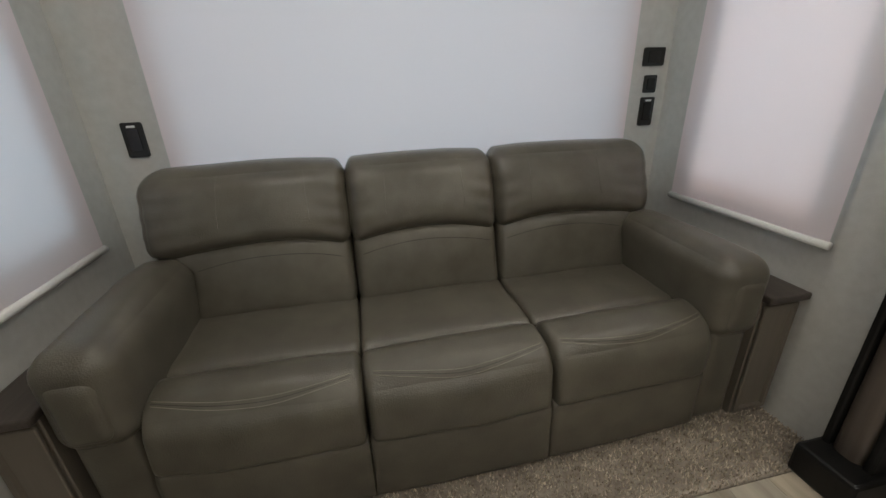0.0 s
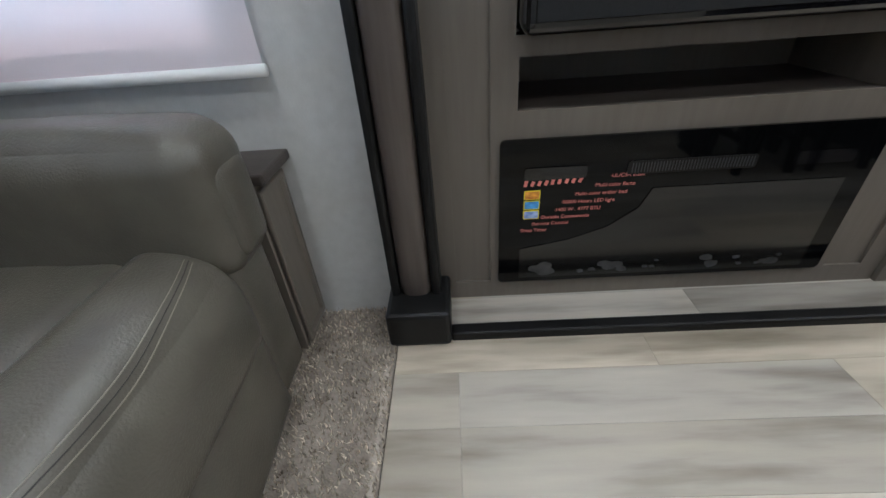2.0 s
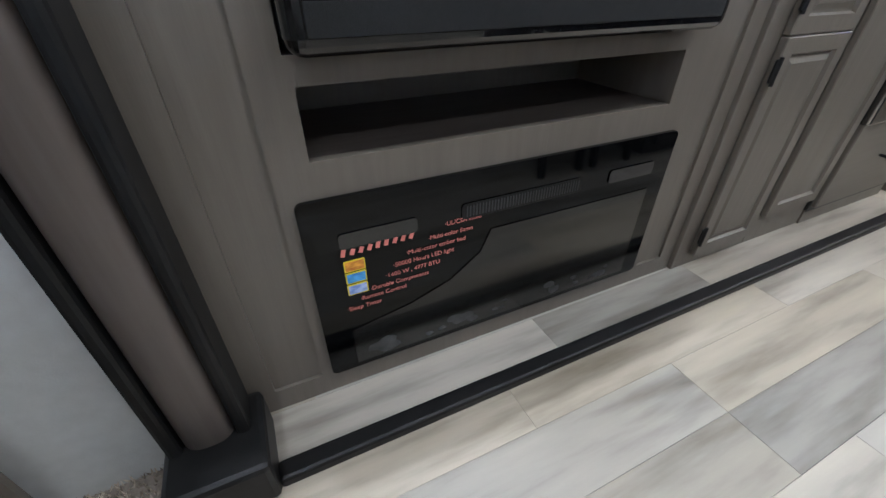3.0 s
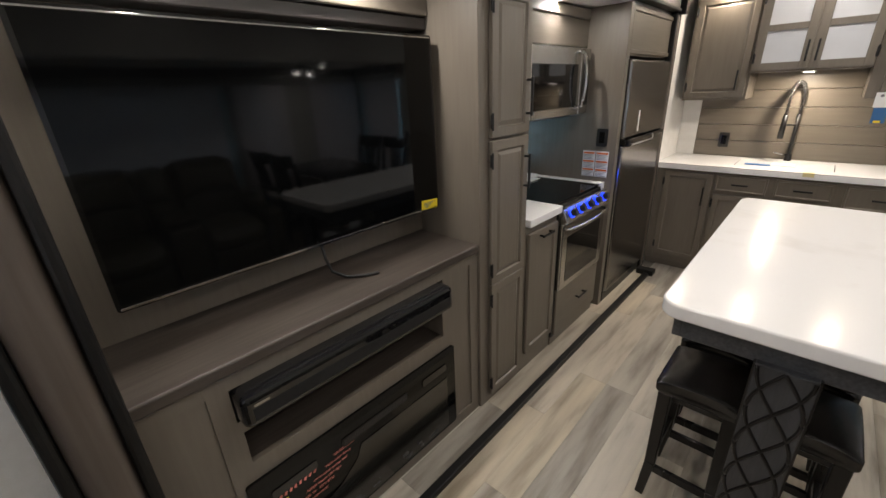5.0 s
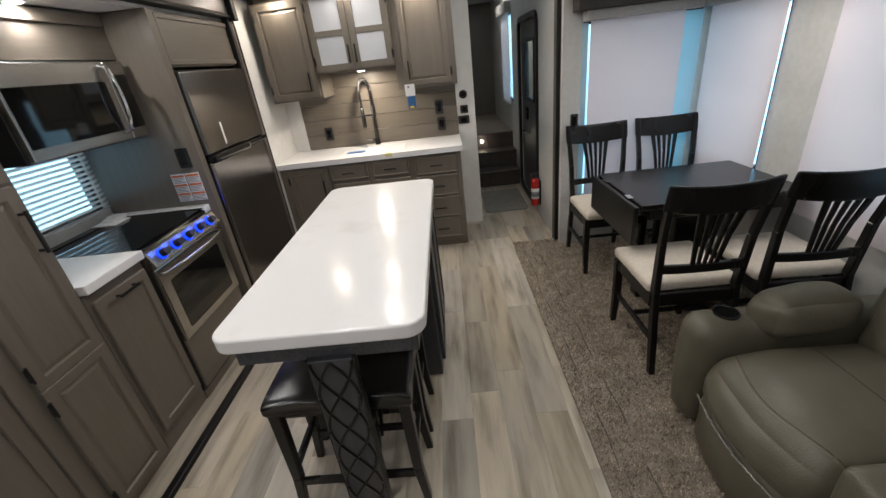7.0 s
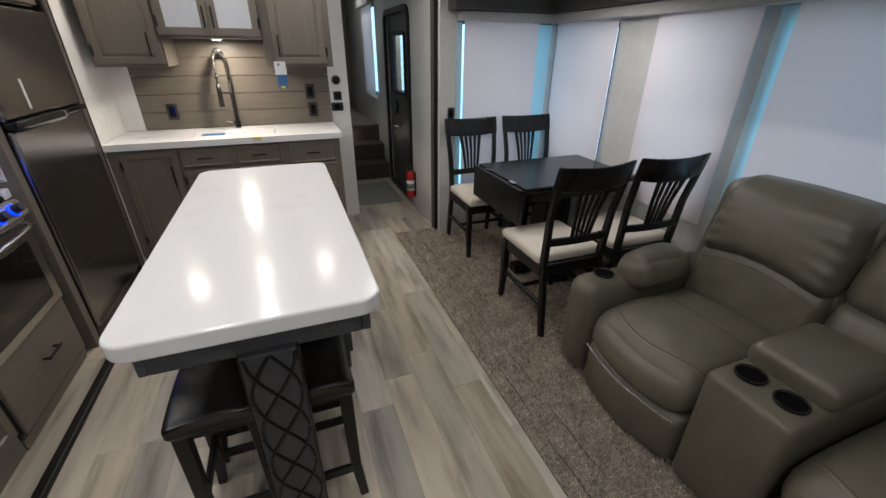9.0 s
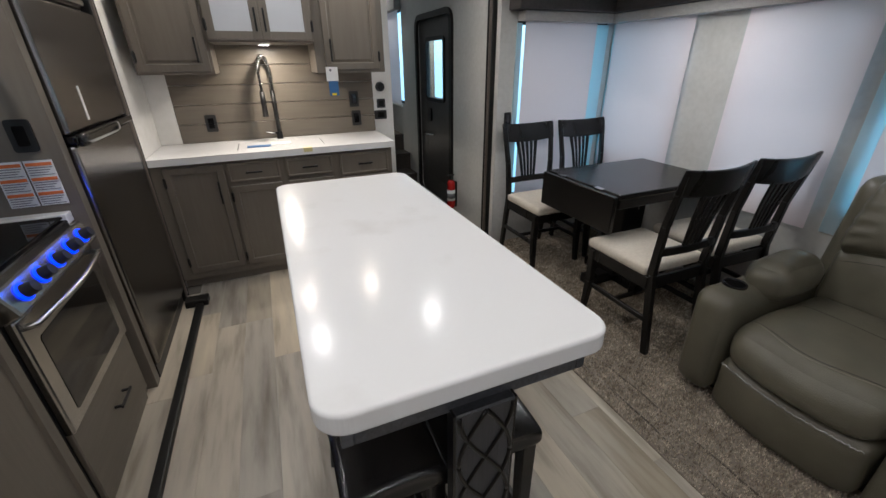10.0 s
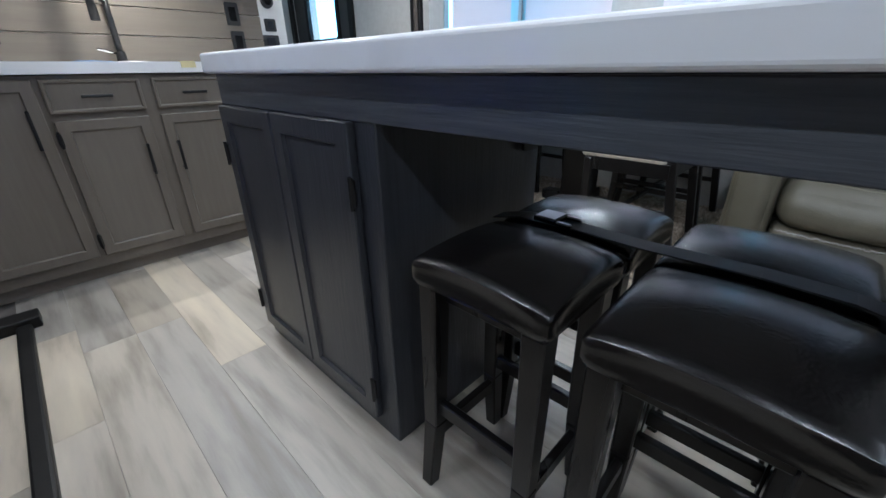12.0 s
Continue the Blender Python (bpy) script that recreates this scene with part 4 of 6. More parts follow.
def build_stool(m):
    e = thing("counter_stool", (0, 0, 0), "black counter stool with a padded vinyl saddle seat", "stool", "stools under the island")
    W, D = 0.098, 0.125

    def saddle(x, y, z):
        return (x, y, z - 0.010 * ((x / 0.131) ** 2 + (y / 0.143) ** 2) * max(0.0, min(1.0, (z - 0.53) / 0.06)))

    part("seat", soft(-0.134, 0.134, -0.145, 0.145, 0.518, 0.594, 0.024, (-0.014, -0.012, 0.008), 22, 0.002, 2, saddle), leather_black, e, "glossy black vinyl saddle seat", smooth=True)
    part("seat_frame", box(-0.090, 0.090, -0.108, 0.108, 0.480, 0.53, 0.004, 1), wood_black, e)
    for sx in (-1, 1):
        for sy in (-1, 1):
            bm = beam((sx * (W + 0.022), sy * (D - 0.008), 0), (sx * (W + 0.004), sy * (D - 0.012), 0.18), 0.030, 0.030, 0.036, 0.036)
            beam((sx * (W + 0.004), sy * (D - 0.012), 0.18), (sx * W, sy * (D - 0.014), 0.52), 0.036, 0.036, 0.042, 0.042, bm=bm)
            part("leg", bm, wood_black, e)
    for sy in (-1, 1):
        part("stretcher", box(-W, W, sy * (D - 0.013) - 0.009, sy * (D - 0.013) + 0.009, 0.13, 0.165, 0.003, 1), wood_black, e)
    for sx in (-1, 1):
        part("stretcher", box(sx * W - 0.009, sx * W + 0.009, -D, D, 0.21, 0.245, 0.003, 1), wood_black, e)
    e.matrix_world = m
    return e


stool = build_stool(pose(-0.366, 3.124, 0))
copy_thing(stool, pose(-0.366, 2.800, 0))
copy_thing(stool, pose(-0.098, 3.122, 0))
copy_thing(stool, pose(-0.098, 2.802, 0))
strap = thing("tie_down_strap", (-0.23, 2.94, 0.60), "black webbing strap with a plastic buckle tied across the stool seats", "strap")
web = bmesh.new()
run = [(-0.236, 3.262, 0.585), (-0.234, 3.20, 0.600), (-0.232, 3.10, 0.603), (-0.230, 2.96, 0.599), (-0.228, 2.80, 0.603), (-0.226, 2.70, 0.600), (-0.225, 2.655, 0.590)]
for p_, q_ in zip(run, run[1:]):
    beam(p_, q_, 0.042, 0.003, bm=web, bev=0.0)
part("webbing", web, trim_black, strap)
bk = part("buckle", box(-0.258, -0.206, 3.115, 3.165, 0.602, 0.614, 0.004, 2), gloss_black, strap, "black plastic side-release buckle")
for x_ in (-0.254, -0.210):
    part("prong", box(x_ - 0.006, x_ + 0.006, 3.085, 3.118, 0.603, 0.611, 0.003, 1), gloss_black, bk)

# ---- kitchen slide-out: media wall ----
FX = -1.275
mw = thing("media_cabinet", (-1.5, 1.95, 0), "greige wooden media cabinet with a fireplace opening and dark mantel shelf", "cabinet")
fp_hole = (1.533, 2.42, 0.078, 0.481)
ni_hole = (1.557, 2.388, 0.563, 0.679)
sb_hole = (1.548, 2.398, 0.722, 0.833)
# front board with openings for fireplace, niche and soundbar
ca = sorted({1.312, 1.390, 1.493, 2.470, 2.575, 2.630, fp_hole[0], fp_hole[1], ni_hole[0], ni_hole[1], sb_hole[0], sb_hole[1]})
cz = sorted({0.0, 0.060, 0.838, 0.877, fp_hole[2], fp_hole[3], ni_hole[2], ni_hole[3], sb_hole[2], sb_hole[3]})
fb = bmesh.new()
side_panels = [(1.390, 1.493, 0.060, 0.838), (2.470, 2.575, 0.060, 0.838)]
for i in range(len(ca) - 1):
    for j in range(len(cz) - 1):
        cy, c_z = (ca[i] + ca[i + 1]) / 2, (cz[j] + cz[j + 1]) / 2
        if any(h[0] < cy < h[1] and h[2] < c_z < h[3] for h in (fp_hole, ni_hole, sb_hole, *side_panels)):
            continue
        box(FX - 0.02, FX, ca[i], ca[i + 1], cz[j], cz[j + 1], bm=fb)
bmesh.ops.remove_doubles(fb, verts=fb.verts[:], dist=1e-5)
part("front_frame", fb, wood_up, mw)
for h in side_panels:
    part("recessed_panel", box(FX - 0.018, FX - 0.008, h[0], h[1], h[2], h[3]), wood_up, mw, "recessed upright panel")
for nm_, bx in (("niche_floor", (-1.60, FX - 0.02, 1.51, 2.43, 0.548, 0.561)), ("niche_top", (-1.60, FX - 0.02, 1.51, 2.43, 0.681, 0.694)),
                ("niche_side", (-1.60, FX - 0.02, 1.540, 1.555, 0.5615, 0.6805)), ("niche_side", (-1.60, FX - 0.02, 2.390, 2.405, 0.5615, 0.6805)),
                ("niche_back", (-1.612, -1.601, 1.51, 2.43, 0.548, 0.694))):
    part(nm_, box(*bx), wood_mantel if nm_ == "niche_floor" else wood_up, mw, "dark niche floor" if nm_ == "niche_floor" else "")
part("body", box(-1.89, -1.62, 1.312, 2.630, 0.0, 0.876), wood_up, mw)
part("mantel", box(-1.89, FX + 0.012, 1.312, 2.631, 0.880, 0.920, 0.008, 3), wood_mantel, mw, "dark brown mantel shelf")
part("end_strip", box(FX - 0.03, FX + 0.006, 1.3015, 1.330, 0.002, 1.98, 0.002, 1), white_panel, mw, "thin white end strip")
part("back_panel", box(-1.65, -1.615, 1.312, 2.630, 0.922, 1.975), wood_up, mw, "greige panel behind the television")
part("top_rail", box(-1.615, -1.525, 1.312, 2.630, 1.785, 1.827, 0.004, 1), fascia_dark, mw, "dark rail above the television")
part("top_box", box(-1.615, -1.51, 1.312, 2.630, 1.831, 1.978, 0.004, 1), wood_flat, mw)

# fireplace
fpl = thing("electric_fireplace", (FX, 1.97, 0.097), "black glass electric fireplace with a red printed film", "fireplace")
FM = pose(FX, (1.507 + 2.430) / 2, 0.314, 0, 0, 90)
part("glass_front", plate(0.925, 0.434, 0.010, 0.014), screen_black, fpl, "black glossy glass front", m=FM @ pose(0, -0.011, 0))
part("firebox", box(-1.46, FX - 0.001, 1.53, 2.405, 0.115, 0.512), black_plastic, fpl)
G = FM @ pose(0, -0.0125, 0)
yo = (1.507 + 2.430) / 2


def on_glass(y0, y1, z0, z1, r=0.008, t=0.0015):
    b = plate(y1 - y0, z1 - z0, t, r)
    b.transform(pose((y0 + y1) / 2 - yo, 0, (z0 + z1) / 2 - 0.314))
    return b


film_grey = mat("smoky_window_film", (0.006, 0.006, 0.0055), 0.16, color2=(0.011, 0.0105, 0.010), scale=2, stretch=(1, 1, 3), coat=0.4)
win_pts = [(1.565, 0.112), (2.375, 0.112), (2.375, 0.385), (1.90, 0.385), (1.875, 0.33), (1.80, 0.275), (1.70, 0.24), (1.565, 0.215)]
wb = bmesh.new()
fv = wb.faces.new([wb.verts.new((y - yo, -0.0008, z - 0.314)) for y, z in win_pts])
ex = bmesh.ops.extrude_face_region(wb, geom=[fv])
bmesh.ops.translate(wb, vec=(0, 0.0012, 0), verts=[v for v in ex["geom"] if isinstance(v, bmesh.types.BMVert)])
bmesh.ops.recalc_face_normals(wb, faces=wb.faces[:])
part("viewing_window", wb, film_grey, fpl, "smoky viewing window", m=G)
part("control_strip", on_glass(1.568, 1.725, 0.425, 0.458), gloss_black, fpl, m=G @ pose(0, -0.0015, 0))
part("display_strip", on_glass(2.225, 2.372, 0.428, 0.462), gloss_black, fpl, m=G @ pose(0, -0.0015, 0))
vent = part("heat_vent", on_glass(1.825, 2.138, 0.427, 0.462), dark_iron, fpl, "grey slotted heat vent", m=G @ pose(0, -0.0015, 0))
dark_slot = mat("dark_slot_metal", (0.10, 0.10, 0.105), 0.35, metal=0.8)
vs = bmesh.new()
for k in range(40):
    y = 1.835 + k * 0.0075
    box(y - yo, y + 0.0025 - yo, -0.002, 0, 0.432 - 0.314, 0.457 - 0.314, bm=vs)
part("slot_grille", vs, dark_slot, vent, m=G @ pose(0, -0.001, 0))
eb = bmesh.new()
random.seed(4)
for k in range(26):
    y = random.uniform(1.60, 2.34)
    s = random.uniform(0.008, 0.02)
    tmpb = bmesh.new()
    bmesh.ops.create_icosphere(tmpb, subdivisions=1, radius=s)
    for v in tmpb.verts:
        v.co *= random.uniform(0.7, 1.2)
    tmpb.transform(Matrix.Translation((y - yo, -0.0005, random.uniform(0.128, 0.155) - 0.314)) @ Matrix.Diagonal((1.3, 0.06, 0.8, 1)))
    merge(eb, tmpb)
tagged(part("ember_bed", eb, log_ash, fpl, "grey crystal ember bed", m=G), kind="stuff")
part("dark_log", tube([(1.58 - yo, -0.0005, 0.155 - 0.314), (1.8 - yo, -0.0005, 0.185 - 0.314), (2.0 - yo, -0.0005, 0.175 - 0.314), (2.2 - yo, -0.0005, 0.205 - 0.314), (2.37 - yo, -0.0005, 0.19 - 0.314)], 0.006, 8), gloss_black, fpl, m=G @ Matrix.Diagonal((1, 0.1, 1, 1)))


def lettering(name, body, size, m, material, parent):
    cu = bpy.data.curves.new(name, "FONT")
    cu.body, cu.size, cu.extrude = body, size, 0.0002
    tob = bpy.data.objects.new(name, cu)
    scene.collection.objects.link(tob)
    bpy.context.view_layer.update()
    me = bpy.data.meshes.new_from_object(tob.evaluated_get(bpy.context.evaluated_depsgraph_get()))
    bpy.data.objects.remove(tob)
    bm = bmesh.new()
    bm.from_mesh(me)
    bpy.data.meshes.remove(me)
    bm.transform(pose(0, 0, 0, 90, 0, 0))
    return part(name, bm, material, parent, m=m)


fpl.location += Vector((0, 0.010, -0.034))

# brand mark as a plain script-like bar, then the printed lines
lg = bmesh.new()
for k in range(9):
    y = 1.578 + k * 0.0172
    up_ = 0.009 if k in (0, 4, 5) else 0.0
    beam((y + 0.003 - yo, -0.0005, 0.374 + k * 0.0006 - 0.314), (y + 0.008 - yo, -0.0005, 0.387 + up_ + k * 0.0006 - 0.314), 0.0085, 0.001, bm=lg, bev=0.0)
bmesh.ops.bevel(lg, geom=lg.edges[:], offset=0.0004, segments=1, affect="EDGES")
part("brand_mark", lg, pink_print, fpl, "salmon brand mark", m=G)
LINES = ("·UL/CSA listed", "·Multi-color flame", "·Multi-color ember bed", "·50000 Hours LED light", "·1400 W , 4777 BTU", "·Durable Components", "·Remote Control", "·Sleep Timer")
STARTS = ((1.795, 0.388), (1.757, 0.364), (1.708, 0.342), (1.678, 0.320), (1.660, 0.298), (1.625, 0.277), (1.602, 0.258), (1.572, 0.238))
for tx, (y, z) in zip(LINES, STARTS):
    lettering("printed_line", tx, 0.0145, G @ pose(y - yo, -0.001, z - 0.314), pink_print, fpl)
for k, (c1_, c2_) in enumerate((((0.35, 0.05, 0.01), (0.9, 0.45, 0.05)), ((0.02, 0.12, 0.45), (0.15, 0.5, 0.95)), ((0.05, 0.15, 0.55), (0.55, 0.65, 0.9)))):
    pm = mat("flame_picture", c1_, 0.4, color2=c2_, scale=60, stretch=(1, 1, 2))
    z1 = 0.362 - k * 0.029
    b_ = part("flame_swatch", on_glass(1.580, 1.622, z1 - 0.026, z1, 0.002), yellow_paper, fpl, m=G @ pose(0, -0.0005, 0))
    part("picture", on_glass(1.5825, 1.6195, z1 - 0.0235, z1 - 0.0025, 0.001, 0.001), pm, b_, m=G @ pose(0, -0.0012, 0))

speaker_cloth = mat("black_speaker_cloth", (0.004, 0.004, 0.004), 0.8, color2=(0.008, 0.008, 0.008), scale=300, bump=0.3, bump_scale=600)
sbar = thing("soundbar", (FX, 1.95, 0.757), "glossy black soundbar fitted in the media cabinet", "soundbar")
part("body", box(-1.42, FX + 0.066, 1.538, 2.382, 0.758, 0.866, 0.024, 4), gloss_black, sbar, "glossy black casing")
part("grille", box(FX + 0.064, FX + 0.0672, 1.565, 2.355, 0.783, 0.824, 0.001, 1), speaker_cloth, sbar, "black cloth speaker grille")
part("glossy_top", box(-1.36, FX + 0.040, 1.565, 2.355, 0.864, 0.868, 0.002, 1), gloss_black, sbar)
part("brand_mark", box(FX + 0.0650, FX + 0.0670, 1.570, 1.612, 0.828, 0.836), steel, sbar, "small silver brand mark")

sbar.location += Vector((0, 0.013, -0.035))

tv = thing("television", (-1.6, 2.01, 1.08), "large black flat television with protective film, switched off", "television")
TM = pose(-1.465, 2.000, 1.412, 0, 0, 90)
part("bezel", plate(1.186, 0.690, 0.035, 0.01), gloss_black, tv, m=TM)
part("screen", plate(1.164, 0.660, 0.002, 0.004), screen_black, tv, "dark glass screen", m=TM @ pose(0, -0.0022, 0.004))
part("housing", box(-1.612, -1.498, 1.60, 2.40, 1.14, 1.68, 0.01, 1), black_plastic, tv)
part("energy_sticker", plate(0.098, 0.042, 0.001, 0.002), yellow_paper, tv, "yellow sticker with black print", m=TM @ pose(0.535, -0.004, -0.318) @ pose(0, 0, 0, 0, 4, 0))
bars = bmesh.new()
for k in range(4):
    box(0.498 + 0.003 * k, 0.563 - 0.012 * k, -0.0055, -0.0045, -0.310 - 0.006 * k, -0.307 - 0.006 * k, bm=bars)
part("sticker_print", bars, grey_print, tv, m=TM)
part("film_edge", box(-0.585, 0.585, -0.004, -0.001, -0.341, -0.334, 0.001, 1), chrome, tv, "shiny film edge", m=TM)
part("film_edge", box(-0.585, 0.585, -0.004, -0.001, 0.334, 0.3385, 0.001, 1), chrome, tv, "shiny film edge", m=TM)
cab = [(-1.48, 2.00, 1.072), (-1.475, 2.005, 1.01), (-1.47, 2.02, 0.957), (-1.44, 2.06, 0.930), (-1.40, 2.11, 0.927), (-1.38, 2.16, 0.927)]
mesh_thing("television_cable", tube(cab, 0.006, 8), black_plastic, "black cable hanging from the television onto the mantel", "cable", smooth=True)

# ---- pantry, range and fridge ----
PX = -1.240
pan = thing("pantry_cabinet", (-1.55, 2.83, 0), "tall greige wooden pantry cabinet with two raised-panel doors", "cabinet")
part("body", box(-1.89, PX - 0.0215, 2.632, 3.003, 0.0, 1.983, 0.002, 1), wood_up, pan)
fit_door(pan, face_px(PX, 2.694, 0.050), 0.283, 0.642, hinges="l", name="lower_panel")
fit_door(pan, face_px(PX, 2.694, 0.694), 0.283, 0.660, (0.252, 0.50, 0.16, True), "l", name="lower_door")
fit_door(pan, face_px(PX, 2.694, 1.366), 0.283, 0.545, (0.252, 0.15, 0.16, True), "l", name="upper_door")

base = thing("base_cabinet", (-1.55, 3.2, 0), "greige wooden base cabinet with one door beside the range", "cabinet", "kitchen base cabinets")
part("body", box(-1.89, PX - 0.0215, 3.006, 3.342, 0.0, 0.890, 0.002, 1), wood_up, base)
fit_door(base, face_px(PX, 3.025, 0.115), 0.300, 0.735, (0.15, 0.705, 0.12, False), None, raised=False)
mesh_thing("range_worktop", box(-1.895, PX + 0.012, 3.006, 3.342, 0.894, 0.936, 0.005, 2), quartz, "white quartz worktop between pantry and range", "worktop")
mesh_thing("range_worktop", box(-1.895, PX - 0.03, 3.962, 4.018, 0.894, 0.936, 0.005, 2), quartz, "narrow white quartz worktop beside the fridge housing", "worktop")
part("filler_panel", box(-1.89, PX - 0.04, 3.962, 4.018, 0.0, 0.892, 0.002, 1), wood_up, base)

rg = thing("gas_range", (-1.55, 3.67, 0), "stainless steel gas range with a glass cover and blue-lit knobs", "range")
part("body", box(-1.88, -1.262, 3.368, 3.978, 0.06, 0.90, 0.004, 1), black_plastic, rg)
od = part("oven_door", box(-1.262, -1.232, 3.375, 3.970, 0.405, 0.832, 0.008, 2), steel, rg, "stainless oven door")
part("oven_glass", plate(0.46, 0.29, 0.002, 0.012), smoke_glass, od, "black oven glass", m=face_px(-1.2305, 3.672, 0.595))
part("warning_mark", box(-0.012, 0.012, -0.0015, 0, -0.012, 0.012), yellow_paper, od, m=face_px(-1.2325, 3.87, 0.50) @ pose(0, 0, 0, 0, 45, 0))
hb = [( -1.235, 3.395, 0.80)] + [(-1.205 + 0.022 * math.sin(k / 10 * math.pi), 3.41 + 0.525 * k / 10, 0.80) for k in range(11)] + [(-1.235, 3.95, 0.80)]
part("oven_handle", tube(hb, 0.010, 10), steel, od, "curved steel handle", smooth=True)
cp = part("control_panel", beam((-1.262, 3.372, 0.868), (-1.262, 3.974, 0.868), 0.085, 0.09, side=(-0.45, 0, 1), bev=0.006), steel, rg, "stainless control panel")
for k in range(5):
    y = 3.45 + 0.111 * k
    kn = part("knob", rod((-1.221, y, 0.8865), (-1.188, y, 0.9010), 0.023, 0.018, 20), black_plastic, rg, "black knob with a blue lit ring")
    part("lit_ring", rod((-1.224, y, 0.8852), (-1.2155, y, 0.8890), 0.0285, 0.0275, 24), knob_glow, kn, "glowing blue ring")
    lamp("knob_light", "POINT", pose(-1.155, y, 0.925), 0.06, (0.03, 0.1, 1.0), 0.01)
gc = part("glass_cover", box(-1.84, -1.285, 3.372, 3.974, 0.935, 0.945, 0.003, 1), screen_black, rg, "black glass cooktop cover")
part("cover_support", box(-1.86, -1.27, 3.380, 3.966, 0.898, 0.934, 0.004, 1), gloss_black, rg)
gmb = thing("range_manual", (-1.76, 3.86, 0.945), "white papers lying on the cooktop cover", "paper")
part("sheet", soft(-1.84, -1.70, 3.80, 3.93, 0.9455, 0.951, 0.002, (0, 0, 0.01), 8, 0.004, 3), paper, gmb, smooth=True)
part("folder", soft(-1.80, -1.73, 3.83, 3.95, 0.952, 0.972, 0.006, (0, 0, 0.004), 8, 0.005, 5), paper, gmb, smooth=True)
drw = thing("drawer_cabinet", (-1.5, 3.67, 0), "greige wooden drawer below the range", "drawer")
part("body", box(-1.80, -1.264, 3.366, 3.980, 0.0, 0.058), wood_up, drw)
dfr = part("drawer_front", box(-1.262, -1.243, 3.378, 3.968, 0.075, 0.395, 0.004, 1), wood_flat, drw)
part("handle", pull(0.12, False), dark_iron, dfr, "black metal bar pull", m=face_px(-1.243, 3.70, 0.245))

for ob in (rg, gmb, drw):
    ob.location += Vector((0.008, -0.022, 0 if ob is drw else -0.013))

# fridge housing and fridge
fh = thing("fridge_housing", (-1.55, 4.5, 0), "greige wooden housing round the fridge", "cabinet")
part("side_panel", box(-1.89, -1.225, 4.020, 4.075, 0.0, 1.983, 0.002, 1), wood_up, fh)
part("side_panel", box(-1.89, -1.225, 4.918, 4.955, 0.0, 1.983, 0.002, 1), wood_up, fh)
part("top_box", box(-1.89, -1.246, 4.075, 4.918, 1.705, 1.983), wood_flat, fh)
part("top_panel", door_leaf(0.83, 0.255, 0.018, 0.03, False), wood_flat, fh, m=face_px(-1.228, 4.082, 1.715))
fr = thing("refrigerator", (-1.5, 4.51, 0), "dark stainless two-door refrigerator", "refrigerator")
part("body", box(-1.86, -1.262, 4.085, 4.908, 0.03, 1.690, 0.004, 1), black_plastic, fr)
for nm, z0, z1 in (("freezer_door", 1.204, 1.684), ("fridge_door", 0.085, 1.168)):
    d_ = part(nm, box(-1.262, -1.205, 4.088, 4.905, z0, z1, 0.014, 3), fridge_steel, fr, "dark brushed steel door")
    part("wrap_flap", box(-1.2045, -1.2025, 4.318, 4.336, z1 - 0.445, z1 - 0.310, 0.0005, 1), paper, d_, "loose strip of white film") if nm == "freezer_door" else None
part("handle_band", box(-1.262, -1.190, 4.088, 4.905, 1.171, 1.202, 0.006, 2), gloss_black, fr, "black handle recess between the doors")
part("handle_lip", soft(-1.205, -1.165, 4.10, 4.58, 1.158, 1.208, 0.018, n=8), gloss_black, fr, "black handle lip", smooth=True)
part("kick_plate", box(-1.262, -1.225, 4.09, 4.905, 0.0, 0.08, 0.003, 1), black_plastic, fr)

# microwave with cabinet above
ma = thing("microwave_cabinet", (-1.6, 3.55, 1.80), "greige wooden cabinet above the microwave", "cabinet")
part("body", box(-1.89, -1.47, 3.006, 4.018, 1.765, 1.915, 0.002, 1), wood_flat, ma)
part("rail", box(-1.478, -1.462, 3.006, 4.018, 1.917, 1.975, 0.004, 1), wood_flat, ma)
mc = thing("microwave", (-1.6, 3.63, 1.41), "stainless steel over-the-range microwave with a curved handle", "microwave")
part("body", box(-1.86, -1.452, 3.275, 3.985, 1.412, 1.797, 0.004, 1), black_plastic, mc)
dr = part("door", box(-1.452, -1.420, 3.277, 3.852, 1.418, 1.792, 0.006, 2), steel, mc, "stainless door")
part("door_glass", plate(0.52, 0.235, 0.002, 0.006), smoke_glass, dr, "black door glass", m=face_px(-1.4185, 3.552, 1.585))
pn = part("control_panel", box(-1.452, -1.422, 3.856, 3.983, 1.418, 1.792, 0.005, 2), steel, mc)
part("key_pad", plate(0.095, 0.26, 0.002, 0.006), smoke_glass, pn, "black key pad", m=face_px(-1.4205, 3.925, 1.60))
hm = [(-1.425, 3.822, 1.455)] + [(-1.372 + 0.018 * math.sin(k / 10 * math.pi) - 0.018, 3.825, 1.47 + 0.29 * k / 10) for k in range(11)] + [(-1.425, 3.822, 1.775)]
part("handle", tube(hm, 0.011, 10), chrome, dr, "curved chrome handle", smooth=True)
mc.location += Vector((0, -0.008, -0.038))
# slatted window blind behind the range
vb = thing("venetian_blind", (-1.88, 3.71, 0.97), "white slatted blind in the window behind the range", "blind")
for k in range(15):
    z = 0.985 + k * 0.028
    part("slat", beam((-1.877, 3.415, z), (-1.877, 4.005, z), 0.026, 0.0016, side=(0.75, 0, 0.66), bev=0.0), white_plastic, vb)
part("head_rail", box(-1.895, -1.86, 3.41, 4.01, 1.405, 1.435, 0.003, 1), white_plastic, vb)
wo = thing("wall_outlet", (-1.318, 4.0180, 1.19), "black outlet on the fridge housing", "outlet", "wall outlets")
part("plate", plate(0.072, 0.115, 0.007, 0.012), black_plastic, wo, m=face_my(-1.318, 4.0130, 1.223))
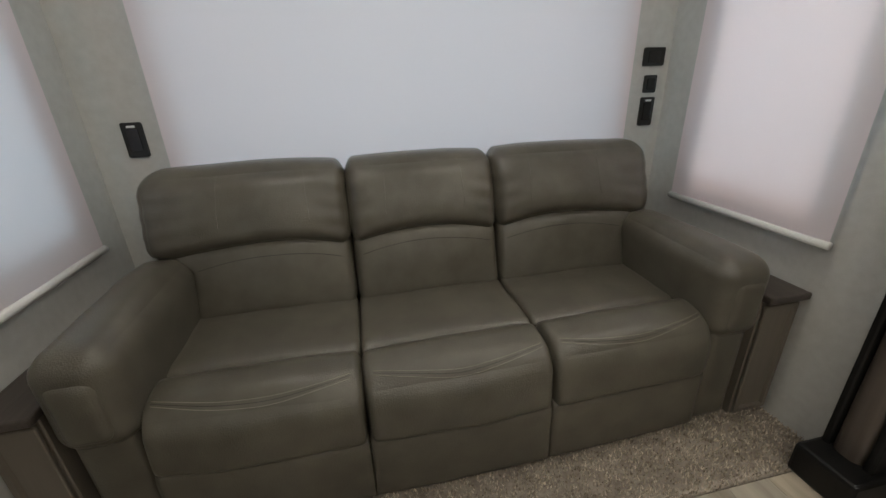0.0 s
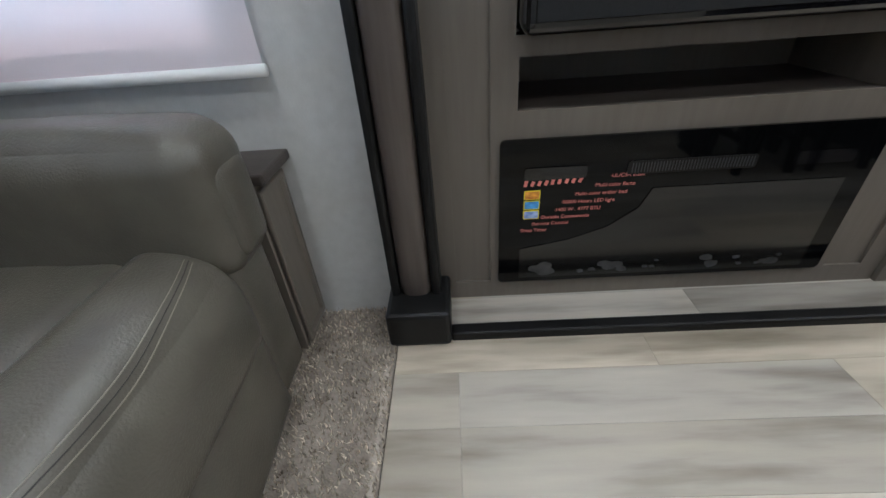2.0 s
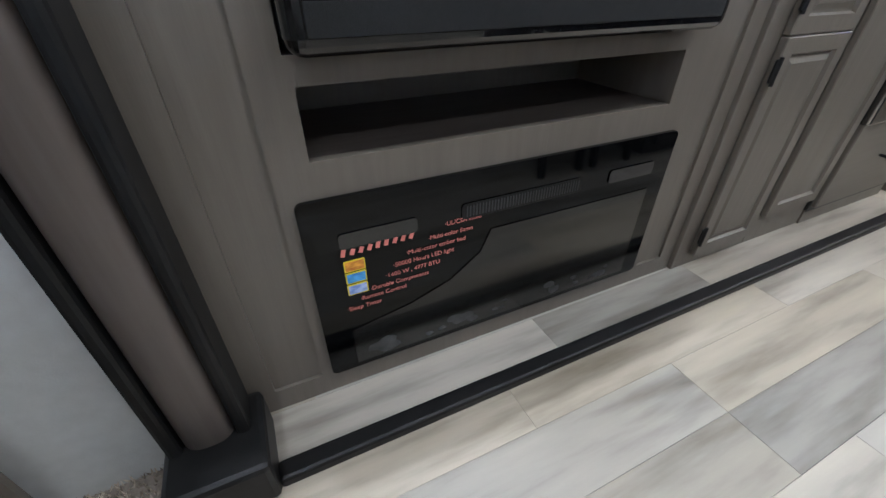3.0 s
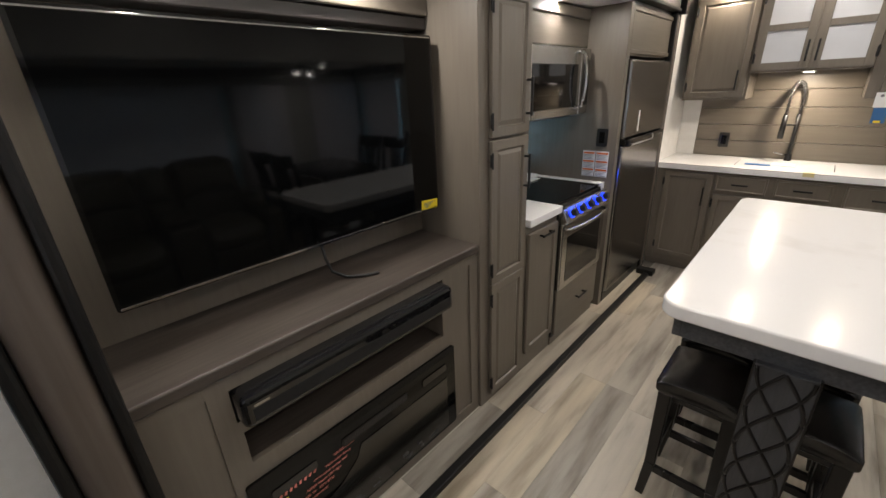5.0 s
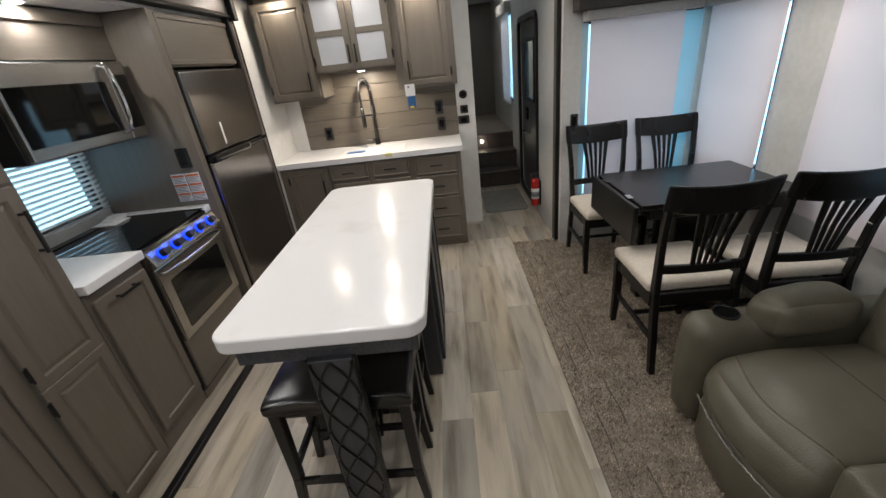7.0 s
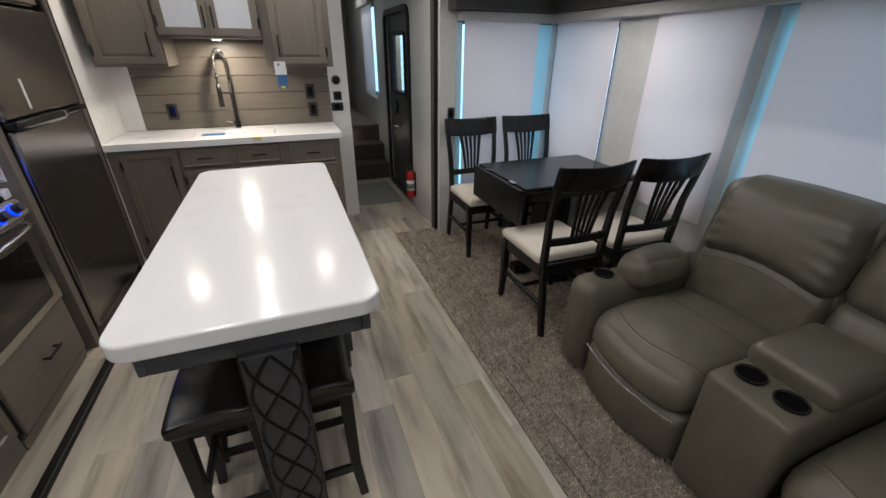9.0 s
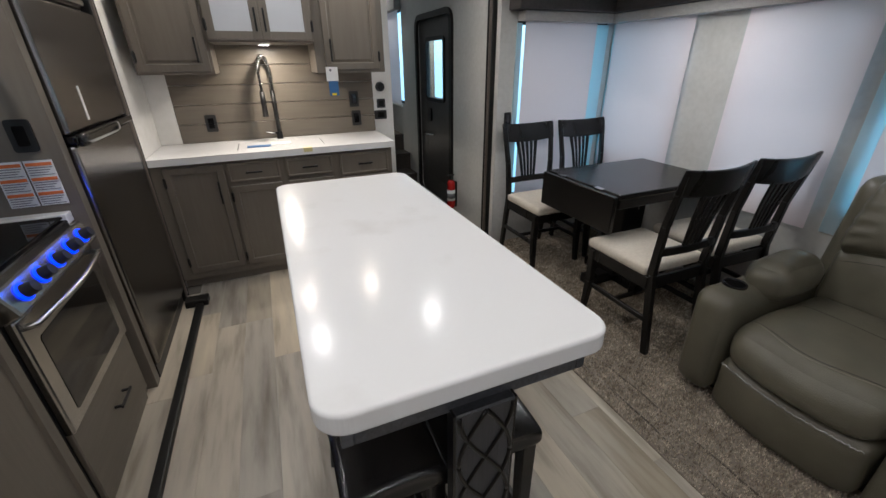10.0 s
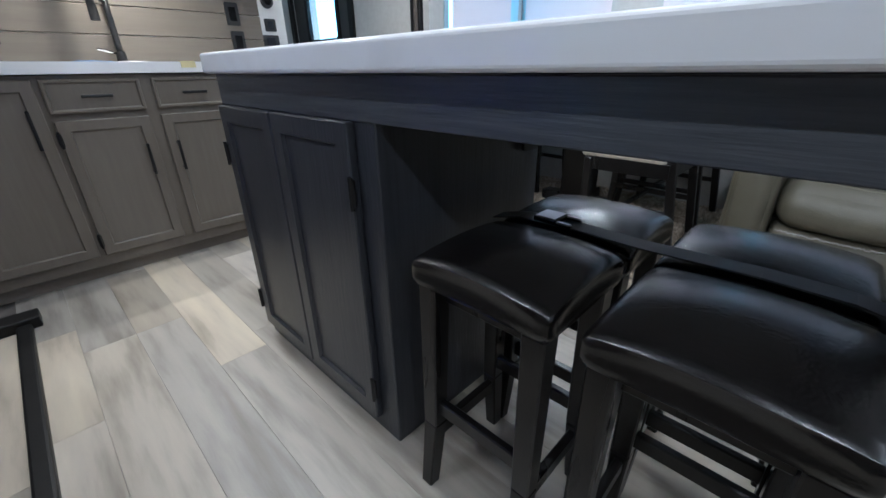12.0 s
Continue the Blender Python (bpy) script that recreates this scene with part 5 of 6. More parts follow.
part("socket", plate(0.034, 0.07, 0.003, 0.006), gloss_black, wo, m=face_my(-1.318, 4.0100, 1.223))
for dx in (-0.045, 0.045):
    ws = thing("warning_notice", (-1.350 + dx, 4.0180, 0.96), "white printed warning notice with orange headings", "notice", "warning notices")
    part("sheet", box(-1.350 + dx - 0.042, -1.350 + dx + 0.042, 4.0155, 4.0175, 0.965, 1.135), paper, ws)
    for k in range(3):
        part("heading", box(-1.350 + dx - 0.038, -1.350 + dx + 0.038, 4.0135, 4.0150, 1.115 - 0.055 * k, 1.127 - 0.055 * k), orange_print, ws, "orange heading bar")
    pb = bmesh.new()
    for k in range(3):
        for q in range(4):
            box(-1.350 + dx - 0.036, -1.350 + dx + 0.036 - 0.008 * (q % 3), 4.0135, 4.0150, 1.107 - 0.055 * k - q * 0.009, 1.110 - 0.055 * k - q * 0.009, bm=pb)
    part("small_print", pb, grey_print, ws, "unreadable lines of print")

# ---- sink counter ----
KY = 5.06
sk = thing("sink_cabinet", (-0.43, 5.3, 0), "greige wooden sink base cabinet with doors and drawers", "cabinet", "kitchen base cabinets")
part("body", box(XL + 0.004, 0.335, KY + 0.001, 5.58, 0.06, 0.872, 0.002, 1), wood_up, sk)
part("plinth", box(XL + 0.004, 0.335, KY + 0.03, 5.58, 0.0, 0.06), wood_flat, sk)


def drawer(parent, x0, x1, z0, z1):
    f_ = part("drawer_front", door_leaf(x1 - x0, z1 - z0, 0.02, 0.014, False), wood_up, parent, m=face_my(x0, KY - 0.02, z0))
    part("handle", pull(0.105, False), dark_iron, f_, "black metal bar pull", m=face_my((x0 + x1) / 2, KY - 0.02, (z0 + z1) / 2))


fit_door(sk, face_my(-1.165, KY - 0.02, 0.115), 0.345, 0.740, (0.300, 0.56, 0.15, True), "l", raised=False)
drawer(sk, -0.80, -0.475, 0.728, 0.855)
drawer(sk, -0.43, -0.115, 0.728, 0.855)
fit_door(sk, face_my(-0.80, KY - 0.02, 0.115), 0.325, 0.585, (0.280, 0.40, 0.14, True), "l", raised=False)
fit_door(sk, face_my(-0.43, KY - 0.02, 0.115), 0.315, 0.585, (0.035, 0.40, 0.14, True), "r", raised=False)
for z0, z1 in ((0.700, 0.855), (0.500, 0.685), (0.300, 0.485), (0.100, 0.285)):
    drawer(sk, -0.06, 0.300, z0, z1)
wt = thing("sink_worktop", (-0.43, 5.27, 0.875), "white quartz sink worktop with an undermount basin", "worktop")
slab = bmesh.new()
sxa, sxb, sya, syb = -0.72, -0.14, 5.14, 5.46
for b in ((XL + 0.003, sxa, 5.025, 5.588), (sxb, 0.355, 5.025, 5.588), (sxa, sxb, 5.025, sya), (sxa, sxb, syb, 5.588)):
    box(b[0], b[1], b[2], b[3], 0.876, 0.920, bm=slab)
bmesh.ops.remove_doubles(slab, verts=slab.verts[:], dist=1e-5)
part("slab", slab, quartz, wt)
cv = part("sink_cover", box(sxa + 0.004, sxb - 0.004, sya + 0.004, syb - 0.004, 0.890, 0.9195, 0.003, 1), quartz, wt, "white quartz sink cover")
note = thing("packing_papers", (-0.55, 5.25, 0.921), "paper and yellow tape scraps lying on the sink cover", "paper")
part("slip", soft(-0.66, -0.50, 5.20, 5.27, 0.9205, 0.924, 0.001, (0, 0, 0.004), 6, 0.002, 3), blue_paper, note, smooth=True)
part("slip", soft(-0.50, -0.36, 5.24, 5.36, 0.9205, 0.925, 0.001, (0, 0, 0.004), 6, 0.003, 4), paper, note, smooth=True)
tape = box(-0.30, -0.24, 5.022, 5.06, 0.921, 0.9225)
box(-0.30, -0.24, 5.0215, 5.0235, 0.895, 0.922, bm=tape)
mesh_thing("yellow_tape", tape, mat("pale_yellow_tape", (0.66, 0.58, 0.30), 0.6), "small piece of yellow tape on the worktop edge", "tape")

# backsplash boards
bs = tagged(new("backsplash"), "brown shiplap board backsplash above the sink worktop", "backsplash", kind="structure")
bs.location = (-0.4, 5.5, 0.92)
for k in range(5):
    z0 = 0.922 + k * 0.132
    part("board", box(XL + 0.14, 0.352, 5.572, 5.5895, z0, z0 + 0.129, 0.003, 1), wood_backsplash, bs)
setting("wall_corner_panel", box(XL + 0.002, XL + 0.14, 5.570, 5.5895, 0.922, CEIL), white_panel, "white corner panel beside the backsplash", "wall")


def plate_thing(name, x, z, w, h, label, cat, y=5.572, rocker=True, rnd=False):
    o = thing(name, (x, y, z - h / 2), label, cat, "wall outlets" if cat == "outlet" else "")
    if rnd:
        part("body", rod((x, y, z), (x, y - 0.02, z), w / 2, w / 2 * 0.9, 28), black_plastic, o)
        part("dial", rod((x, y - 0.02, z), (x, y - 0.024, z), w / 2 * 0.6, w / 2 * 0.55, 28), gloss_black, o)
    else:
        part("plate", plate(w, h, 0.007, 0.008), black_plastic, o, m=face_my(x, y - 0.007, z))
        part("insert", plate(w * 0.5, h * 0.6, 0.004, 0.004), gloss_black, o, m=face_my(x, y - 0.010, z))
    return o


plate_thing("wall_outlet", -0.880, 1.056, 0.075, 0.12, "black outlet on the backsplash", "outlet")
plate_thing("wall_outlet", 0.195, 1.036, 0.075, 0.12, "black outlet on the backsplash", "outlet")
plate_thing("wall_switch", 0.187, 1.185, 0.075, 0.12, "black switch on the backsplash", "switch")
plate_thing("thermostat", 0.418, 1.270, 0.078, 0.078, "round black thermostat on a white wall", "thermostat", 5.59, rnd=True)
plate_thing("wall_switch", 0.418, 1.140, 0.072, 0.072, "small square black switch on a white wall", "switch", 5.59)
plate_thing("wall_switch", 0.408, 1.048, 0.105, 0.072, "wide black switch plate on a white wall", "switch", 5.59)

# upper cabinets
UY = 5.20
uc = thing("upper_cabinet", (-0.95, 5.35, 1.40), "greige wooden wall cabinet with a raised-panel door", "cabinet", "kitchen wall cabinets")
part("body", box(-1.17, -0.748, UY + 0.001, 5.57, 1.395, 2.11, 0.002, 1), wood_up, uc)
fit_door(uc, face_my(-1.152, UY - 0.02, 1.412), 0.388, 0.682, (0.33, 0.12, 0.14, True), "l")
uc = thing("upper_cabinet", (0.14, 5.35, 1.40), "greige wooden wall cabinet with a raised-panel door", "cabinet", "kitchen wall cabinets")
part("body", box(-0.118, 0.365, UY + 0.001, 5.57, 1.390, 2.11, 0.002, 1), wood_up, uc)
fit_door(uc, face_my(-0.055, UY - 0.02, 1.41), 0.378, 0.684, (0.04, 0.12, 0.14, True), "r")
uc = thing("glass_cabinet", (-0.43, 5.35, 1.58), "greige wooden wall cabinet with two frosted glass doors", "cabinet")
UG = 5.16
part("body", box(-0.745, -0.121, UG + 0.001, 5.57, 1.575, 2.13, 0.002, 1), wood_up, uc)
for x0 in (-0.742, -0.428):
    w, h, z0 = 0.306, 0.545, 1.588
    fb = bmesh.new()
    s_ = 0.048
    box(x0, x0 + s_, UG - 0.02, UG, z0, z0 + h, 0.002, 1, fb)
    box(x0 + w - s_, x0 + w, UG - 0.02, UG, z0, z0 + h, 0.002, 1, fb)
    for za, zb in ((z0, z0 + s_), (z0 + h - s_, z0 + h), (z0 + 0.245, z0 + 0.285)):
        box(x0 + s_, x0 + w - s_, UG - 0.0195, UG - 0.0005, za, zb, 0.0, 1, fb)
    leaf = part("glass_door", fb, wood_up, uc, "framed door with two frosted panes")
    for za, zb in ((z0 + s_, z0 + 0.245), (z0 + 0.285, z0 + h - s_)):
        part("pane", box(x0 + s_, x0 + w - s_, UG - 0.010, UG - 0.004, za, zb), frost, leaf, "frosted white pane")
    hx = x0 + w - 0.022 if x0 < -0.6 else x0 + 0.022
    part("handle", pull(0.13, True), dark_iron, leaf, "black metal bar pull", m=face_my(hx, UG - 0.02, z0 + 0.11))
    for z in (0.08, 0.45):
        part("hinge", hinge(), dark_iron, leaf, "black hinge", m=face_my(x0 if x0 < -0.6 else x0 + w, UG - 0.016, z0 + z))
sf = thing("cabinet_soffit", (-0.4, 5.25, 2.17), "brown wooden soffit with lamps above the wall cabinets", "soffit", kind="structure")
part("board", box(-1.19, 0.375, 5.03, 5.58, 2.165, 2.20, 0.003, 1), wood_flat, sf)
part("fascia", box(-1.19, 0.375, 5.01, 5.03, 2.14, CEIL - 0.002, 0.003, 1), fascia_dark, sf)
part("rear_board", box(-1.17, 0.365, 5.30, 5.57, 2.112, 2.164), wood_flat, sf)

# faucet
coil_steel = mat("dark_spring_steel", (0.55, 0.545, 0.53), 0.2, metal=1.0)
fa_ = thing("kitchen_faucet", (-0.425, 5.52, 0.921), "black spring-neck kitchen faucet with a chrome coil", "faucet")
part("base", rod((-0.425, 5.52, 0.921), (-0.425, 5.52, 0.975), 0.024, 0.020, 20), dark_iron, fa_, "black base", smooth=False)
part("stem", rod((-0.425, 5.52, 0.975), (-0.425, 5.52, 1.27), 0.014, 0.013, 16), dark_iron, fa_, smooth=True)
part("lever", tube([(-0.44, 5.515, 0.965), (-0.47, 5.50, 0.972), (-0.52, 5.485, 0.985)], 0.006, 8), chrome, fa_, "chrome lever", smooth=True)
arch = [(-0.425 - 0.036 + 0.036 * math.cos(a), 5.52 - 0.052 * (1 - math.cos(a)), 1.40 + 0.10 * math.sin(a)) for a in [k * math.pi / 16 for k in range(17)]]
path_ = [(-0.425, 5.52, 1.27), (-0.425, 5.52, 1.34)] + arch + [(-0.497, 5.416, 1.34), (-0.497, 5.416, 1.26)]
part("hose", tube(path_, 0.008, 8), black_plastic, fa_, smooth=True)
coil = []
P_ = [Vector(p) for p in path_]
for k in range(900):
    s_ = k / 899 * (len(P_) - 1)
    i_ = min(int(s_), len(P_) - 2)
    c_ = P_[i_].lerp(P_[i_ + 1], s_ - i_)
    d_ = (P_[i_ + 1] - P_[i_]).normalized()
    n_ = d_.cross(Vector((0, 1, 0.2))).normalized()
    b_ = d_.cross(n_)
    a_ = k * 0.30
    coil.append(c_ + (n_ * math.cos(a_) + b_ * math.sin(a_)) * 0.0130)
part("spring_coil", tube(coil, 0.0024, 5), coil_steel, fa_, "open steel spring coil", smooth=True)
part("spray_head", rod((-0.497, 5.416, 1.27), (-0.499, 5.414, 1.10), 0.016, 0.019, 16), dark_iron, fa_, "black spray head", smooth=True)
part("holder_arm", rod((-0.425, 5.52, 1.19), (-0.495, 5.419, 1.20), 0.006, 0.006, 10), dark_iron, fa_, smooth=True)

tg = thing("hang_tag", (-0.045, 5.16, 1.28), "white and blue card tag hanging from a cabinet handle", "tag")
part("card", box(-0.085, -0.005, 5.150, 5.1515, 1.37, 1.46), paper, tg)
part("lower_card", box(-0.075, -0.010, 5.1505, 5.152, 1.275, 1.37), blue_paper, tg, "blue printed card")
part("emblem", rod((-0.055, 5.1495, 1.44), (-0.055, 5.1505, 1.44), 0.009, 0.009, 12), grey_print, tg)
part("yellow_foot", box(-0.06, -0.028, 5.1495, 5.1503, 1.278, 1.292), yellow_paper, tg)
tg.location += Vector((0.018, 0.0, -0.032))

# ---- passage, steps and entry door ----
stp = tagged(new("stairs"), "three dark wooden steps with small step lamps", "stairs", kind="structure")
stp.location = (0.84, 7.0, 0)
for k in range(3):
    y0, z0 = 6.75 + 0.25 * k, 0.2 * k
    part("riser", box(0.522, XR - 0.002, y0 + 0.02, y0 + 0.27, z0 if k == 0 else z0 - 0.03, z0 + 0.170), wood_mantel, stp)
    part("tread", box(0.522, XR - 0.002, y0, y0 + 0.27 if k < 2 else y0 + 0.06, z0 + 0.172, z0 + 0.2, 0.006, 2), wood_mantel, stp)
part("landing", box(0.522, XR - 0.002, 7.312, 9.138, 0.56, 0.598), carpet_base, stp, "grey-brown carpeted landing")
for k, z in ((2, 0.50),):
    part("step_lamp", rod((0.70, 6.77 + 0.25 * k, z), (0.70, 6.755 + 0.25 * k, z), 0.02, 0.02, 16), step_glow, stp, "small lit step lamp")
    lamp("step_light", "POINT", pose(0.70, 6.70 + 0.25 * k, z), 0.5, WARM, 0.02)
mesh_thing("doormat", rounded_slab(0.58, 1.05, 5.80, 6.55, 0.001, 0.014, 0.05, 0.004), mat_cloth, "grey-brown doormat on the floor by the steps", "doormat")
mesh_thing("hall_paper", box(0.82, 1.05, 6.58, 6.72, 0.001, 0.004), mat("tan_cardboard", (0.42, 0.36, 0.25), 0.8), "flat tan cardboard scrap at the foot of the steps", "cardboard")

dd = tagged(new("door_1"), "dark brown entry door with a rounded black frame and window", "door", kind="structure")
dd.location = (XR, 6.15, 0.05)
DM = pose(XR - 0.001, 6.15, 0.96, 0, 0, -90)
W2, H2 = 0.47, 0.92


def ring(w, h, r, band, t):
    a, b = plate(w, h, t, r, 8), plate(w - 2 * band, h - 2 * band, t, max(0.01, r - band), 8)
    pa = [v.co.copy() for v in a.verts if v.co.y < t / 2]
    pb = [v.co.copy() for v in b.verts if v.co.y < t / 2]
    a.free(), b.free()
    bm = bmesh.new()
    n = len(pa)
    key = lambda p: math.atan2(p.z / h, p.x / w)
    pa.sort(key=key), pb.sort(key=key)
    lay = [[bm.verts.new((p.x, y, p.z)) for p in q] for q, y in ((pa, 0), (pb, 0), (pb, t), (pa, t))]
    for i in range(4):
        for k in range(n):
            bm.faces.new((lay[i][k], lay[i][(k + 1) % n], lay[(i + 1) % 4][(k + 1) % n], lay[(i + 1) % 4][k]))
    bmesh.ops.recalc_face_normals(bm, faces=bm.faces[:])
    return bm


part("door_frame", ring(0.96, 1.86, 0.13, 0.05, 0.03), trim_black, dd, "black rounded frame", m=DM @ pose(0, -0.025, 0.0))
part("door_leaf", ring(0.90, 1.80, 0.10, 0.20, 0.04), mat("dark_door_skin", (0.055, 0.05, 0.046), 0.45, color2=(0.07, 0.064, 0.058), scale=20), dd, m=DM @ pose(0, 0.02, 0))
part("lower_leaf", box(-0.255, 0.255, 0.022, 0.055, -0.70, 0.14), mat("dark_door_panel", (0.05, 0.046, 0.042), 0.45, color2=(0.065, 0.06, 0.055), scale=20), dd, m=DM)
part("window_surround", ring(0.50, 0.60, 0.06, 0.035, 0.03), trim_black, dd, "black window surround", m=DM @ pose(0, 0.005, 0.42))
dp = part("door_pane", plate(0.44, 0.54, 0.004, 0.04), clear_glass, dd, "clear glass pane", m=DM @ pose(0, 0.03, 0.42))
dp.visible_shadow = False
part("latch", plate(0.09, 0.13, 0.02, 0.02), gloss_black, dd, "black latch", m=DM @ pose(-0.15, 0.0, -0.02))
part("grab_handle", tube([(-0.05, 0.01, -0.22), (-0.12, -0.03, -0.22), (-0.26, -0.03, -0.23), (-0.32, 0.01, -0.23)], 0.010, 10), chrome, dd, "steel grab handle", m=DM, smooth=True)
lamp("door_daylight", "AREA", look((XR + 0.10, 6.15, 1.38), (XR - 1, 6.15, 1.38)), 1.4, DAY, 0.44, 0.54)

fe = thing("fire_extinguisher", (1.075, 5.60, 0.09), "small red fire extinguisher with a white label by the door", "extinguisher")
part("cylinder", soft(1.035, 1.115, 5.56, 5.64, 0.10, 0.40, 0.039, n=12), red_paint, fe, smooth=True)
part("label", rod((1.075, 5.60, 0.19), (1.075, 5.60, 0.30), 0.0408, 0.0408, 24), paper, fe, "white printed label", smooth=True)
part("label_print", rod((1.075, 5.60, 0.215), (1.075, 5.60, 0.265), 0.0412, 0.0412, 24), grey_print, fe, smooth=True)
part("valve", rod((1.075, 5.60, 0.395), (1.075, 5.60, 0.44), 0.014, 0.014, 12), black_plastic, fe)
part("lever", box(1.03, 1.11, 5.592, 5.608, 0.44, 0.455, 0.003, 1), black_plastic, fe, "black squeeze lever")
part("bracket", box(1.113, XR, 5.575, 5.625, 0.12, 0.38, 0.003, 1), black_plastic, fe, "black wall bracket")

# outlets in the lounge
for nm, x, z, w, h in (("wall_outlet", -1.15, 1.054, 0.07, 0.125), ("wall_switch", -1.15, 1.172, 0.062, 0.075), ("wall_switch", -1.15, 1.284, 0.105, 0.075), ("wall_outlet", 0.981, 1.047, 0.07, 0.125)):
    o = thing(nm, (x, YR, z - h / 2), "black outlet plate on the rear wall" if nm == "wall_outlet" else "black switch plate on the rear wall", "outlet" if nm == "wall_outlet" else "switch", "rear wall plates")
    mo = pose(x, YR + 0.008, z, 0, 0, 180)
    part("plate", plate(w, h, 0.008, 0.008), black_plastic, o, m=mo)
    part("insert", plate(w * 0.55, h * 0.62, 0.003, 0.004), gloss_black, o, m=mo @ pose(0, -0.003, 0))
    if nm == "wall_outlet":
        part("sticker", box(-0.014, 0.014, -0.002, 0, -0.004, 0.004), paper, o, "small white sticker", m=mo @ pose(0, -0.002, 0.048))
o = thing("wall_switch", (1.224, 4.865, 1.0), "small black switch on the slide-out end wall", "switch")
part("plate", plate(0.055, 0.095, 0.008, 0.008), black_plastic, o, m=face_my(1.224, 4.857, 1.047))
part("insert", plate(0.03, 0.06, 0.003, 0.004), gloss_black, o, m=face_my(1.224, 4.854, 1.047))

# ---- lamps over the kitchen ----
for x in (-0.95, -0.43, 0.10):
    puck(x, 5.13, 2.165, 3.2, WARM, label="small puck lamp in the soffit above the cabinets, lit", group="soffit lamps")
puck(-0.43, 5.34, 1.575, 7, WARM, 0.028, "small puck lamp under the glass cabinet, lit", "under-cabinet lamps")
dl = thing("dinette_lamp", (1.66, 3.80, 1.862), "black two-bulb ceiling lamp above the dining table, lit", "lamp")
part("canopy", rod((1.66, 3.80, 1.862), (1.66, 3.80, 1.842), 0.06, 0.055, 24), dark_iron, dl)
part("bar", rod((1.66, 3.66, 1.827), (1.66, 3.94, 1.827), 0.010, 0.010, 12), dark_iron, dl)
for y in (3.72, 3.88):
    part("bulb_cup", rod((1.66, y, 1.832), (1.66, y, 1.787), 0.02, 0.04, 20), dark_iron, dl, "black cup shade")
    part("bulb", rod((1.66, y, 1.788), (1.66, y, 1.778), 0.034, 0.030, 20), puck_glow, dl, "glowing bulb")
    lamp("dinette_light", "AREA", look((1.66, y, 1.772), (1.66, y, 0)), 2, NEUTRAL, 0.05)

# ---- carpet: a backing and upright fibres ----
crease_shade = mat("shaded_pile_brown", (0.085, 0.07, 0.056), 0.95, color2=(0.13, 0.11, 0.09), scale=60)


